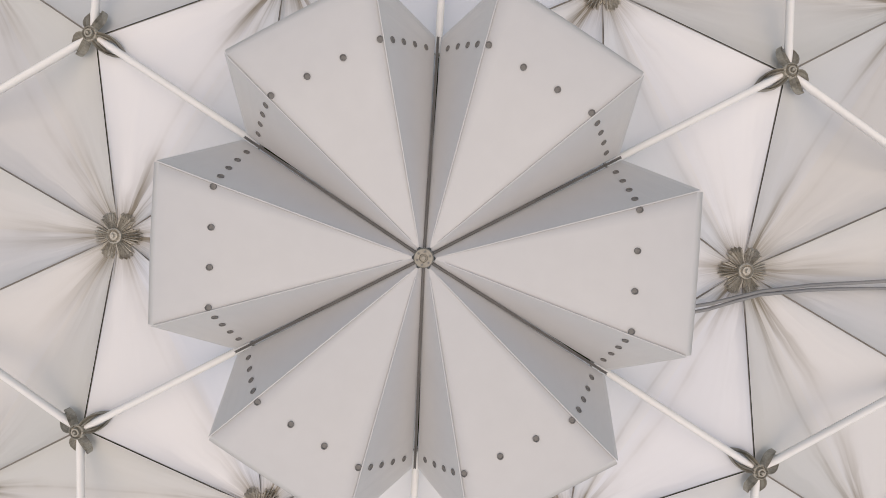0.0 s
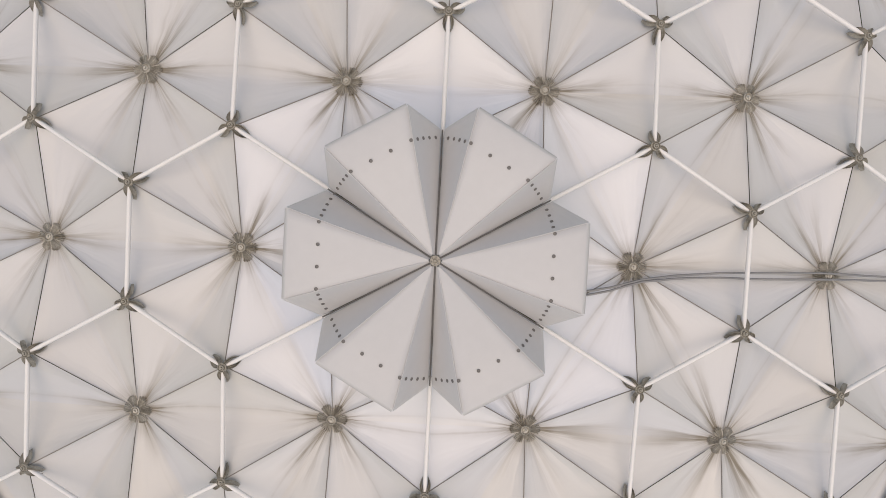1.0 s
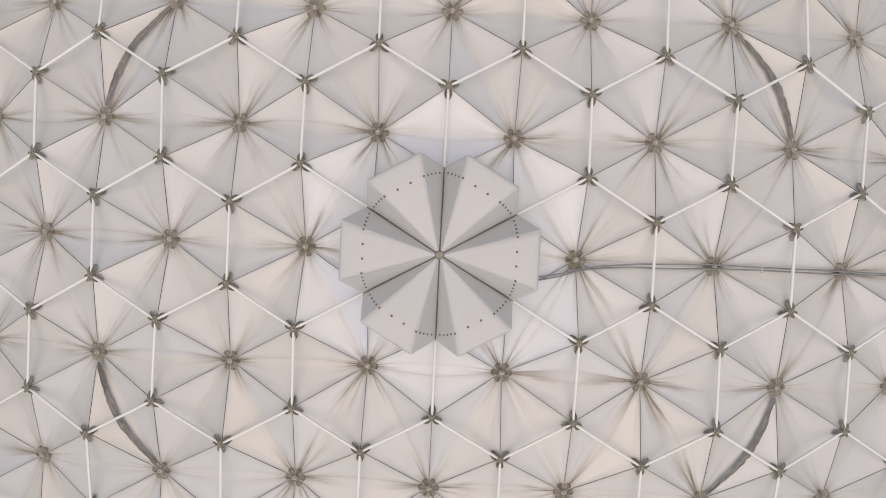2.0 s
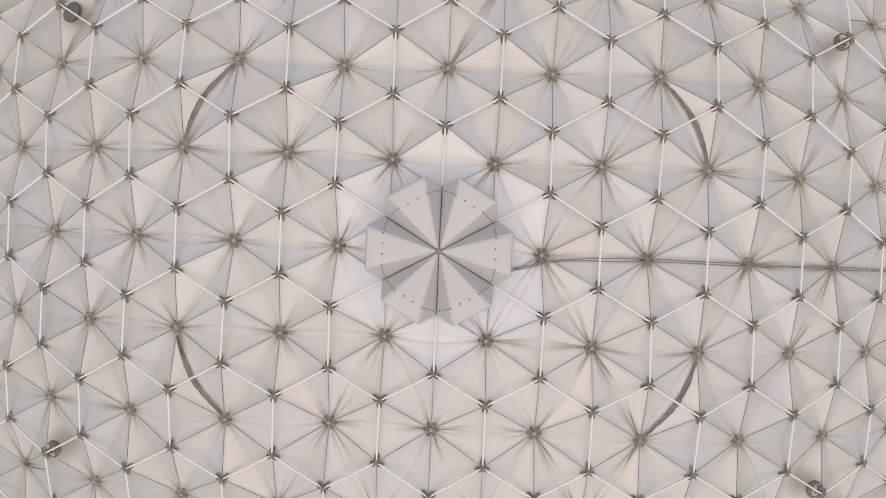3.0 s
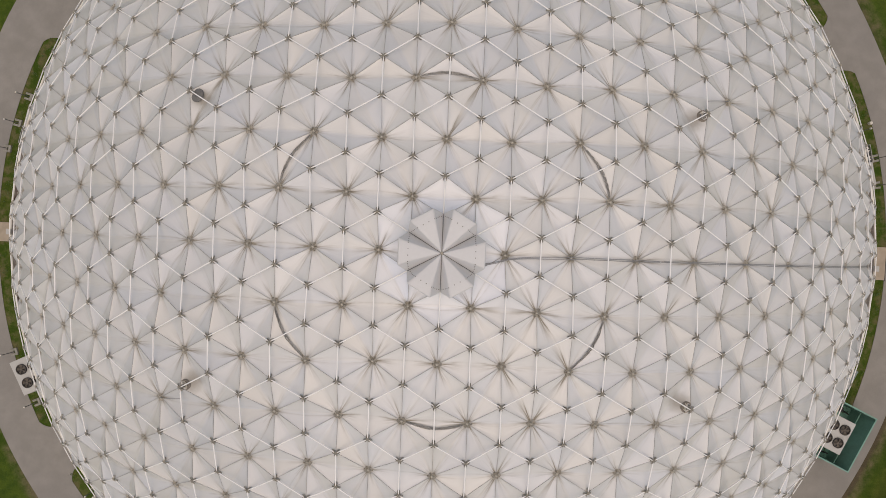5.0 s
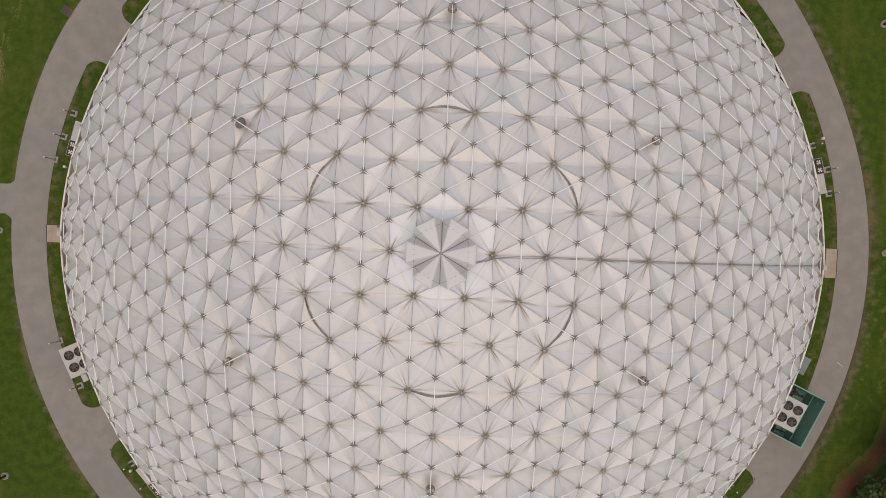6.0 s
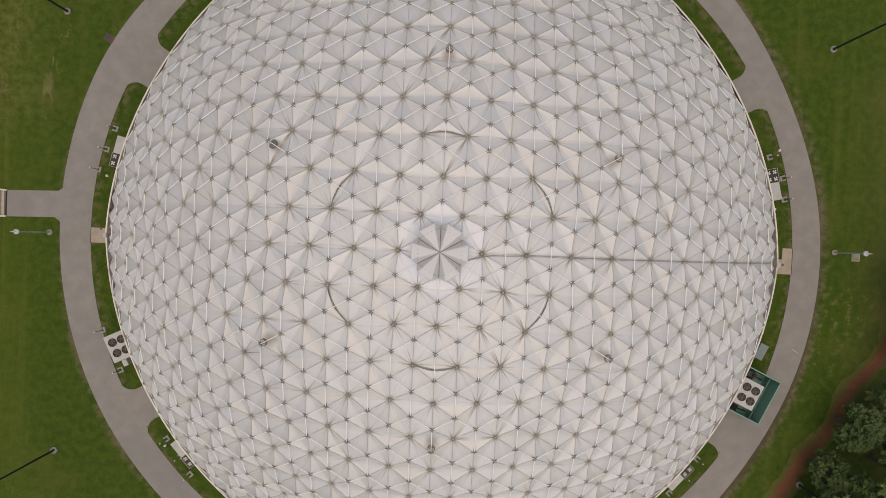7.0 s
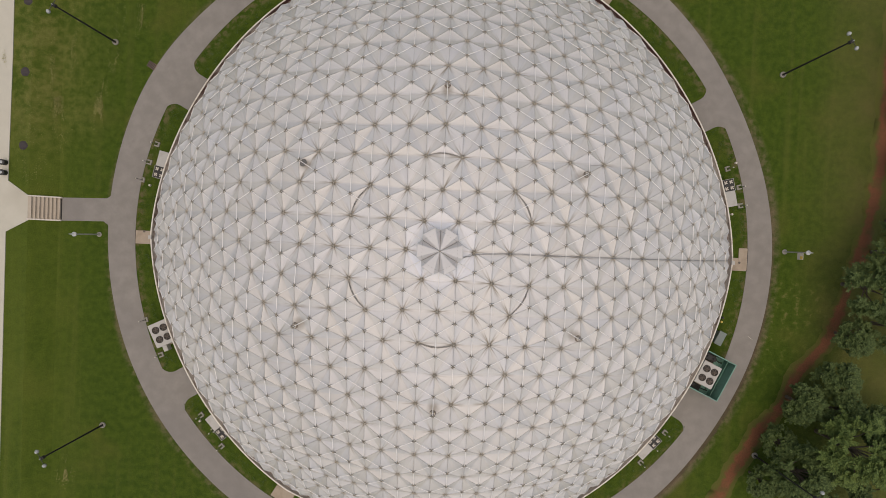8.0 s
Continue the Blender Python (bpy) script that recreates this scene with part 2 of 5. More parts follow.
CASTLIGHT = plain("worn_cast_disc", (0.30, 0.285, 0.25), 0.5, 0.5, 70.0, 0.4, (0.17, 0.155, 0.125), 0.006)
GASKET = plain("dark_gasket", (0.40, 0.376, 0.352), 0.8, 0.0, 40.0, 0.3)
HOLE = plain("dark_plug", (0.17, 0.165, 0.158), 0.6, 0.1, 90.0, 0.3)
CONDUIT = plain("grey_conduit", (0.225, 0.225, 0.225), 0.5, 0.2, 25.0, 0.25, (0.27, 0.26, 0.25))
STRIP = plain("weathered_grey_strip", (0.42, 0.405, 0.382), 0.7, 0.0, 12.0, 0.7, (0.27, 0.258, 0.24), 0.02)
COWL = plain("dark_grey_cowl", (0.13, 0.126, 0.12), 0.7, 0.05, 20.0, 0.4, (0.19, 0.18, 0.17), 0.01)
RUSTED = gutter_tin()
RUST = plain("brown_rusted_flange", (0.125, 0.080, 0.062), 0.85, 0.0, 2.0, 0.6, (0.26, 0.20, 0.165), 0.01)
DIRTY = plain("dirt_brown_cowl", (0.20, 0.172, 0.142), 0.75, 0.05, 20.0, 0.5, (0.12, 0.10, 0.085), 0.01)
BAR = plain("dull_groove_bar", (0.15, 0.147, 0.143), 0.55, 0.2, 30.0, 0.3)
CURB = plain("pale_painted_curb", (0.64, 0.612, 0.545), 0.7, 0.0, 8.0, 0.2, (0.42, 0.37, 0.31))
CONCRETE = plain("tan_concrete", (0.345, 0.285, 0.220), 0.9, 0.0, 7.0, 0.22, (0.27, 0.22, 0.165), 0.006)
PALE = plain("pale_concrete", (0.56, 0.52, 0.455), 0.9, 0.0, 1.1, 0.12, (0.50, 0.46, 0.40), 0.004)
PAVING = plain("weathered_paving", (0.462, 0.442, 0.372), 0.9, 0.0, 1.4, 0.16, (0.40, 0.375, 0.31), 0.004)
WALLING = plain("wall_block", (0.40, 0.36, 0.31), 0.9, 0.0, 4.0, 0.25)
ASPHALT = asphalt()
GRASS = grass()
MULCH = mulch()
LEAF, PALELEAF = leaves("broad_green_leaves", 0.9), leaves("yellowish_green_leaves", 1.12)
BARK = plain("grey_bark", (0.085, 0.066, 0.048), 0.9, 0.0, 9.0, 0.5, None, 0.03)
BLACK = plain("black_paint", (0.018, 0.018, 0.018), 0.45, 0.1, 20.0, 0.3)
WHITEMETAL = plain("pale_grey_cabinet", (0.385, 0.378, 0.358), 0.5, 0.1, 12.0, 0.15, (0.32, 0.31, 0.285))
FAN = plain("dark_fan", (0.030, 0.027, 0.025), 0.6, 0.2, 40.0, 0.4)
GRILLE = plain("brown_fan_guard", (0.10, 0.082, 0.066), 0.5, 0.3, 40.0, 0.3)
GREEN = plain("green_painted_steel", (0.125, 0.275, 0.220), 0.5, 0.0, 6.0, 0.3, (0.105, 0.205, 0.165))
GREENBOX = plain("pale_green_lid", (0.145, 0.180, 0.170), 0.55, 0.1, 8.0, 0.2, (0.17, 0.22, 0.20))
GLOBE = plain("frosted_lamp_lens", (0.36, 0.38, 0.37), 0.25, 0.0, 12.0, 0.1)
YELLOW = plain("yellow_sign", (0.62, 0.44, 0.10), 0.5, 0.0, 12.0, 0.1)
FOOTING = plain("weathered_footing", (0.25, 0.238, 0.205), 0.9, 0.0, 9.0, 0.6, (0.13, 0.122, 0.10), 0.006)
GALV = plain("galvanised_post", (0.36, 0.37, 0.36), 0.45, 0.5, 18.0, 0.3)


# ---- small mesh tools ----
def part(name, bm, material, parent=None, label="", smooth=False, m=None):
    """Links a bmesh as one mesh object under a thing or a part."""
    bmesh.ops.recalc_face_normals(bm, faces=bm.faces)
    data = bpy.data.meshes.new(name)
    bm.to_mesh(data)
    bm.free()
    data.materials.append(material)
    if smooth:
        data.polygons.foreach_set("use_smooth", [True] * len(data.polygons))
    ob = new(name, data)
    if parent is not None:
        ob.parent = parent
    if m is not None:
        ob.matrix_basis = m
    return tagged(ob, label)


def thing(name, m, label, category, group="", kind=""):
    ob = new(name)
    ob.empty_display_size = 0.2
    ob.matrix_basis = m
    return tagged(ob, label, category, group, kind)


def box(bm, x0, y0, z0, x1, y1, z1, bevel=0.0, m=None):
    made = bmesh.ops.create_cube(bm, size=1.0)["verts"]
    place = Matrix.Translation(((x0 + x1) / 2, (y0 + y1) / 2, (z0 + z1) / 2)) @ Matrix.Diagonal((x1 - x0, y1 - y0, z1 - z0, 1))
    bmesh.ops.transform(bm, matrix=place, verts=made)
    if bevel:
        edges = list({e for v in made for e in v.link_edges})
        made = list({v for f in bmesh.ops.bevel(bm, geom=edges, offset=bevel, segments=2, affect="EDGES")["faces"] for v in f.verts} | {v for v in made if v.is_valid})
    if m is not None:
        bmesh.ops.transform(bm, matrix=m, verts=made)
    return made


def rod(bm, a, b, r0, r1=None, sides=10, caps=True):
    a, b = Vector(a), Vector(b)
    d = b - a
    made = bmesh.ops.create_cone(bm, cap_ends=caps, segments=sides, radius1=r0, radius2=r0 if r1 is None else r1, depth=d.length)["verts"]
    bmesh.ops.transform(bm, matrix=Matrix.Translation((a + b) / 2) @ d.to_track_quat("Z", "Y").to_matrix().to_4x4(), verts=made)
    return made


def lathe(bm, profile, sides=24, x=0.0, y=0.0):
    """A turned form from (radius, height) pairs."""
    rings = [[bm.verts.new((x + r * math.cos(2 * math.pi * k / sides), y + r * math.sin(2 * math.pi * k / sides), z)) for k in range(sides)] for r, z in profile]
    for lo, hi in zip(rings, rings[1:]):
        for k in range(sides):
            bm.faces.new((lo[k], lo[(k + 1) % sides], hi[(k + 1) % sides], hi[k]))
    return rings


def tube_along(bm, points, r, sides=8):
    """A round pipe through the points."""
    pts = [Vector(p) for p in points]
    rings = []
    for i, p in enumerate(pts):
        d = (pts[min(i + 1, len(pts) - 1)] - pts[max(i - 1, 0)]).normalized()
        s = d.cross(Vector((0, 0, 1))).normalized()
        u = s.cross(d)
        rings.append([bm.verts.new(p + r * (math.cos(2 * math.pi * k / sides) * s + math.sin(2 * math.pi * k / sides) * u)) for k in range(sides)])
    for lo, hi in zip(rings, rings[1:]):
        for k in range(sides):
            bm.faces.new((lo[k], lo[(k + 1) % sides], hi[(k + 1) % sides], hi[k]))
    bm.faces.new(rings[0])
    bm.faces.new(rings[-1][::-1])


def slab(name, outline, z0, z1, material, label="", kind="structure", category="", parent=None):
    """A flat plate with the outline [(x, y), ...]."""
    bm = bmesh.new()
    low = [bm.verts.new((x, y, z0)) for x, y in outline]
    high = [bm.verts.new((x, y, z1)) for x, y in outline]
    n = len(outline)
    for k in range(n):
        bm.faces.new((low[k], low[(k + 1) % n], high[(k + 1) % n], high[k]))
    bmesh.ops.triangulate(bm, faces=[bm.faces.new(high), bm.faces.new(low[::-1])])
    ob = part(name, bm, material, parent, label)
    return tagged(ob, label, category, "", kind)


def polar(r, degrees, z=0.0):
    return Vector((r * math.cos(radians(degrees)), r * math.sin(radians(degrees)), z))


# ---- the dome: sizes ----
PITCH, BALL, TOP = 2.2, 33.17, 15.03     # spacing of the sunken hubs, radius of the sphere, height of its crown
EDGE, RAISE = 26.0, 0.21                 # radius where the skin ends, height of the raised hubs over the sphere
RIM_Z = 2.35


def on_sphere(x, y):
    return Vector((x, y, TOP - BALL + math.sqrt(max(BALL * BALL - x * x - y * y, 1.0))))


def outward(p):
    return (p - Vector((0, 0, TOP - BALL))).normalized()


def stretch(x, y):
    """Where a point of the even plan lies on the dome: the net widens a little away from the crown, and more between its six axes."""
    r = math.hypot(x, y)
    s = float(np.interp(r, (0, 1, 1.8, 2.65, 5, 7, 8, 9, 10, 11, 13, 15), (1, 1, 1.03, 1.066, 1.088, 1.096, 1.087, 1.070, 1.056, 1.046, 1.031, 1.016)))
    s += 0.016 * (1 - math.cos(6 * math.atan2(y, x))) * min(1.0, r / 4.0)
    return x * s * PITCH, y * s * PITCH


def low_hub(i, j):
    return on_sphere(*stretch(i + 0.5 * j, 0.8660254 * j))


def high_hub(i, j, up):
    """The raised hub over the triangle (i, j), (i+1, j), (i, j+1), or over its downward neighbour."""
    cx, cy = (i + 0.5 * j + 0.5, 0.8660254 * j + 0.2886751) if up else (i + 0.5 * j + 1.0, 0.8660254 * j + 0.5773503)
    x, y = stretch(cx, cy)
    k = float(np.interp(math.hypot(cx, cy), (0.6, 1.15, 1.53, 2.2), (1.0, 1.0155, 1.007, 1.0)))
    p = on_sphere(x * k, y * k)
    return p + outward(p) * RAISE * (0.92 + 0.32 * (math.hypot(cx, cy) / 10.0) ** 1.5)


def radius_of(p):
    return math.hypot(p[0], p[1])


N = 15
dome = thing("geodesic_dome", Matrix(), "large white aluminium geodesic dome with folded panels and outer tubes", "dome")

diamonds = []      # low hub, low hub, raised hub, raised hub
for i in range(-N, N + 1):
    for j in range(-N, N + 1):
        p = (i, j)
        for q, a, b in (((i + 1, j), (i, j, True), (i, j - 1, False)), ((i, j + 1), (i, j, True), (i - 1, j, False)), ((i - 1, j + 1), (i - 1, j, False), (i - 1, j, True))):
            P, Q = low_hub(*p), low_hub(*q)
            mid = (P + Q) / 2
            if radius_of(mid) < EDGE + 1.3 and radius_of(P) < 31 and radius_of(Q) < 31:
                diamonds.append((P, Q, high_hub(*a), high_hub(*b), p == (0, 0) or q == (0, 0)))
diamonds.sort(key=lambda d: radius_of((d[0] + d[1]) / 2))
SEAM = 0.0065


def fold_panel(bm, layer, P, Q, A, B, nu=8, nv=10):
    """One diamond sheet: valley from P to Q, wings rising to A and B."""
    M = (P + Q) / 2
    up = outward(M)
    grid = []
    for iu in range(nu + 1):
        u = iu / nu
        w = 1 - abs(2 * u - 1)
        row = []
        b = min(0.15 * (1 - (1 - w) ** 1.8) / max(w, 1e-6), 0.45) if w > 0 else 0.27
        half = (b * 0.70, b * 1.25, 0.5 + 0.5 * b, 0.955, 1.0)
        for iv in range(nv + 1):
            k = iv - nv // 2
            v = 0.0 if k == 0 else math.copysign(half[abs(k) - 1], k)
            far = A if v >= 0 else B
            arm = far - M
            rise = arm.dot(up)
            flat = arm - up * rise
            reach = max(abs(v) * w - SEAM * abs(v) / flat.length, abs(v) * w * 0.6)
            a = abs(v)
            h = 0.15 + 0.05 * a / b if a < b else 0.20 + 0.80 * (a - b) / (1 - b)
            lip = 0.013 if a == 1.0 else 0.0      # the edge is turned up at the joint
            p = P.lerp(Q, u) + flat * reach + up * (rise * h * w + lip)
            row.append((bm.verts.new(p), ((v + 1) / 2, w)))
        grid.append(row)
    for iu in range(nu):
        for iv in range(nv):
            quad = [grid[iu][iv], grid[iu + 1][iv], grid[iu + 1][iv + 1], grid[iu][iv + 1]]
            if iu == 0:
                quad = [quad[0], quad[1], quad[2]]
            elif iu == nu - 1:
                quad = [quad[0], quad[1], quad[3]]
            f = bm.faces.new([v for v, _ in quad])
            for loop, (_, uv) in zip(f.loops, quad):
                loop[layer].uv = uv
            f.smooth = True
    loose = [v for row in (grid[0][1:], grid[-1][1:]) for v, _ in row if not v.link_faces]
    for v in loose:
        bm.verts.remove(v)


def plan(r, degrees):
    """Radius of the rim: six slight corners at the landings, flatter sides between them."""
    return r - 1.22 * abs(math.sin(radians(3 * degrees)))


def arch(degrees):
    """How far the rim rises between its six corners."""
    return 1.15 * abs(math.sin(radians(3 * degrees)))


def skin_edge(degrees):
    """Radius at which the skin ends: it meets the curb at the six corners and draws back between them."""
    return 26.27 - 1.63 * abs(math.sin(radians(3 * degrees)))


def trim(bm):
    """Cut the skin off at the gutter."""
    z = on_sphere(EDGE + 0.4, 0).z
    bmesh.ops.bisect_plane(bm, geom=list(bm.verts) + list(bm.edges) + list(bm.faces), plane_co=(0, 0, z), plane_no=(0, 0, 1), clear_inner=True)
    for k in range(36):
        p, q = polar(skin_edge(10 * k), 10 * k), polar(skin_edge(10 * k + 10), 10 * k + 10)
        bmesh.ops.bisect_plane(bm, geom=list(bm.verts) + list(bm.edges) + list(bm.faces), plane_co=p, plane_no=(q - p).cross(Vector((0, 0, 1))), clear_outer=True)


def finish(name, bm, material, parent, kind="", label=""):
    data = bpy.data.meshes.new(name)
    bm.to_mesh(data)
    bm.free()
    data.materials.append(material)
    ob = new(name, data)
    ob.parent = parent
    return tagged(ob, label, "", "", kind)


# dark joints under the seams, one strip for each ridge
seams = bmesh.new()
done = set()
for P, Q, A, B, crown in diamonds:
    for low in (P, Q):
        for high in (A, B):
            key = (round(low.x, 2), round(low.y, 2), round(high.x, 2), round(high.y, 2))
            if key in done or (crown and radius_of(low) < 0.1):
                continue
            done.add(key)
            n = outward((low + high) / 2)
            side = (high - low).cross(n).normalized() * 0.014
            drop = n * -0.004
            quad = [seams.verts.new(v) for v in (low - side + drop, low + side + drop, high + side + drop, high - side + drop)]
            seams.faces.new(quad)
trim(seams)
finish("seam_joint", seams, GASKET, dome, "stuff", "dark joints between the roof panels")

def on_skin(p, margin=0.12):
    return radius_of(p) < skin_edge(math.degrees(math.atan2(p.y, p.x))) - margin


# raised hubs and the tubes between them
tubes, stars, lows = [], {}, {}
for P, Q, A, B, crown in diamonds:
    for low in (P, Q):
        lows.setdefault((round(low.x, 2), round(low.y, 2)), low)
    if on_skin(A) and on_skin(B):
        tubes.append((A, B))
    for s, other in ((A, B), (B, A)):
        if on_skin(s):
            stars.setdefault((round(s.x, 2), round(s.y, 2)), (s, []))[1].append(other)


def frame_at(p, along):
    """A pose at p on the dome, z outward, x towards along."""
    n = outward(p)
    x = (along - p)
    x = (x - n * x.dot(n)).normalized()
    y = n.cross(x)
    return Matrix(((x.x, y.x, n.x, p.x), (x.y, y.y, n.y, p.y), (x.z, y.z, n.z, p.z), (0, 0, 0, 1)))


def star_mesh():
    """A cast spider: a bolted disc and six hooked feet that clasp the tube ends."""
    bm = bmesh.new()
    start = []
    for k in range(6):
        a0 = radians(30 + 60 * k)
        rows = []
        turn = 1 if k % 2 else -1
        for s in range(6):
            t = s / 5
            r = 0.038 + 0.148 * t
            a = a0 + turn * 0.40 * t * t
            w = 0.012 + 0.008 * math.sin(math.pi * min(1.0, t * 1.05)) - 0.009 * t * t
            z = 0.052 - 0.075 * t * t
            c, d = Vector((math.cos(a), math.sin(a), 0)), Vector((-math.sin(a), math.cos(a), 0))
            rows.append([bm.verts.new(c * r + d * w * e + Vector((0, 0, z + h))) for e, h in ((-1.05, -0.016), (-0.66, 0.026), (0.0, -0.004), (0.66, 0.026), (1.05, -0.016))])
        for lo, hi in zip(rows, rows[1:]):
            for e in range(4):
                bm.faces.new((lo[e], lo[e + 1], hi[e + 1], hi[e]))
        bm.faces.new(rows[-1])
        start.extend(rows[0])
    rings = lathe(bm, ((0.054, 0.054), (0.052, 0.070), (0.044, 0.076), (0.038, 0.060), (0.031, 0.060), (0.028, 0.080), (0.018, 0.080), (0.015, 0.066), (0.011, 0.066), (0.009, 0.088), (0.0015, 0.089)), 30)
    bm.faces.new(rings[-1])
    start.sort(key=lambda v: math.atan2(v.co.y, v.co.x) % (2 * math.pi))
    for k in range(30):
        bm.faces.new((start[k], start[(k + 1) % 30], rings[0][(k + 1) % 30], rings[0][k]))
    bmesh.ops.recalc_face_normals(bm, faces=bm.faces)
    return bm


def rosette_mesh():
    """A cast rosette in one piece: six fluted leaves along the folds round a ringed disc."""
    bm = bmesh.new()
    around = 132
    rows = []
    for t, disc in ((0.0, 0.080), (0.10, 0.078), (0.12, 0.062), (0.22, 0.060), (0.25, 0.046), (0.32, 0.040), (0.35, 0.064), (0.41, 0.056), (0.44, None), (0.60, None), (0.80, None), (0.93, None), (1.0, None)):
        row = []
        for k in range(around):
            a = 2 * math.pi * k / around
            off = (math.degrees(a) + 30) % 60 - 30
            lobe = max(0.0, 1 - (abs(off) / 30.0) ** 8)
            finger = 0.5 + 0.5 * math.cos(radians(off) * 40)
            reach = 0.064 + 0.118 * lobe * (0.62 + 0.38 * finger)
            if disc is None:
                r = 0.054 + (reach - 0.054) * (t - 0.44) / 0.56
                z = 0.040 - 0.020 * (t - 0.44) + 0.026 * (finger - 0.5) * lobe - 0.022 * (1 - lobe)
                if t == 1.0:
                    z -= 0.030
            else:
                r, z = 0.054 * max(t, 0.02) / 0.41, disc
            row.append(bm.verts.new((r * math.cos(a), r * math.sin(a), z)))
        rows.append(row)
    bm.faces.new(rows[0])
    for lo, hi in zip(rows, rows[1:]):
        for k in range(around):
            bm.faces.new((lo[k], lo[(k + 1) % around], hi[(k + 1) % around], hi[k]))
    bmesh.ops.recalc_face_normals(bm, faces=bm.faces)
    return bm


def tube_mesh():
    """A tube of unit length along z, flattened towards its ends."""
    bm = bmesh.new()
    lathe(bm, ((0.018, 0.0), (0.021, 0.05), (0.024, 0.10), (0.024, 0.90), (0.021, 0.95), (0.018, 1.0)), 10)
    bmesh.ops.recalc_face_normals(bm, faces=bm.faces)
    return bm


def spread(name, shape, poses, material, limit, label):
    """The poses nearest the crown become parts of their own on one mesh; the rest are joined."""
    bm = shape()
    data = bpy.data.meshes.new(name)
    bm.to_mesh(data)
    bm.free()
    data.materials.append(material)
    data.polygons.foreach_set("use_smooth", [name == "tube"] * len(data.polygons))
    for m in poses[:limit]:
        ob = new(name, data)
        ob.parent = dome
        ob.matrix_basis = m
    rest = poses[limit:]
    if rest:
        co = np.array([v.co for v in data.vertices])
        faces = [tuple(p.vertices) for p in data.polygons]
        verts, polys = [], []
        for m in rest:
            r = np.array(m)
            base = len(verts)
            verts.extend((co @ r[:3, :3].T + r[:3, 3]).tolist())
            polys.extend([tuple(base + k for k in f) for f in faces])
        joined = bpy.data.meshes.new(name + "_field")
        joined.from_pydata(verts, [], polys)
        joined.materials.append(material)
        joined.polygons.foreach_set("use_smooth", [name == "tube"] * len(joined.polygons))
        ob = new(name + "_field", joined)
        ob.parent = dome
        tagged(ob, label, "", "", "stuff")


low_poses = []
for p in sorted(lows.values(), key=radius_of):
    if radius_of(p) > 0.5 and on_skin(p, 0.2):
        near = min((q for q in lows.values() if (q - p).length > 0.5), key=lambda q: (q - p).length)
        low_poses.append(frame_at(p, near))
star_poses = []
for s, others in sorted(stars.values(), key=lambda e: radius_of(e[0])):
    if radius_of(s) > 1.6:
        star_poses.append(frame_at(s, others[0]))
tube_poses = []
for A, B in sorted(tubes, key=lambda t: radius_of((t[0] + t[1]) / 2)):
    if radius_of(A) < 1.6 and radius_of(B) < 1.6:
        continue
    n = outward((A + B) / 2)
    a, b = A + n * 0.038, B + n * 0.038
    d = b - a
    m = Matrix.Translation(a) @ d.to_track_quat("Z", "Y").to_matrix().to_4x4() @ Matrix.Diagonal((1, 1, d.length, 1))
    tube_poses.append(m)

# ---- the raised cap over the crown: six flared petals on six bars ----
cap = thing("roof_cap", Matrix.Translation((0, 0, TOP)), "", "")
cap.parent = dome
tagged(cap, "pale painted six-petal ventilator cap at the crown")
HUB_Z, LIP_Z, FOOT_Z = 0.65, 0.775, 0.335
LIP_R, FOOT_R, HALF = 1.48, 1.32, 17.1


def crest(t):
    """How far a petal stands above the straight line from the hub to its lip: it rises gently, then bends level."""
    return float(np.interp(t, (0, 0.70, 0.77, 0.82, 0.90, 1.0), (0, 0.034, 0.036, 0.031, 0.018, 0)))


def petal_mesh():
    """One petal on the x axis: a flat tongue between two folds, two wings falling to the bars, and a turned-down lip."""
    bm = bmesh.new()
    hub = Vector((0.05, 0, HUB_Z))
    c = [polar(LIP_R, HALF * s, LIP_Z) for s in (-1, 1)]
    f = [polar(FOOT_R, 29.2 * s, FOOT_Z) for s in (-1, 1)]
    steps = 20

    def tongue(t, s):
        p = hub.lerp(c[0].lerp(c[1], s), t)
        p.z += crest(t) + 0.010 * math.sin(math.pi * s) * t
        return p

    grid = [[bm.verts.new(tongue(max(k / steps, 0.012), s / 8)) for s in range(9)] for k in range(0, steps + 1)]
    for lo, hi in zip(grid, grid[1:]):
        for s in range(8):
            bm.faces.new((lo[s], lo[s + 1], hi[s + 1], hi[s])).smooth = True
    for e, s in ((0, 0), (1, 8)):
        base = polar(0.05, 30 * (-1 if e == 0 else 1), HUB_Z - 0.02)
        foot = [bm.verts.new(base.lerp(f[e], k / steps)) for k in range(0, steps + 1)]
        edge = [row[s] for row in grid]
        for k in range(steps):
            bm.faces.new((edge[k], edge[k + 1], foot[k + 1], foot[k]))
        # thin bead added along the fold to draw its bright highlight line
        ridge = [v.co.copy() + Vector((0, 0, 0.004)) for v in edge[1:]]
        tube_along(bm, ridge, 0.0045, 6)
        # wing lip
        low = [bm.verts.new(v.co + Vector((0.028 * v.co.x, 0.028 * v.co.y, -0.035))) for v in (edge[-1], foot[-1])]
        bm.faces.new((edge[-1], foot[-1], low[1], low[0]))
    last = grid[-1]
    for dr, dz in ((0.012, -0.004), (0.046, -0.026), (0.050, -0.10), (0.0, -0.11)):
        row = [bm.verts.new(v.co + Vector((dr, 0, dz)) if dr != 0.0 else v.co + Vector((-0.03, 0, 0.0))) for v in grid[-1]]
        if dr == 0.0:
            for v, o in zip(row, last):
                v.co = o.co + Vector((-0.03, 0, 0))
        for s in range(8):
            bm.faces.new((last[s], last[s + 1], row[s + 1], row[s])).smooth = True
        last = row
    return bm


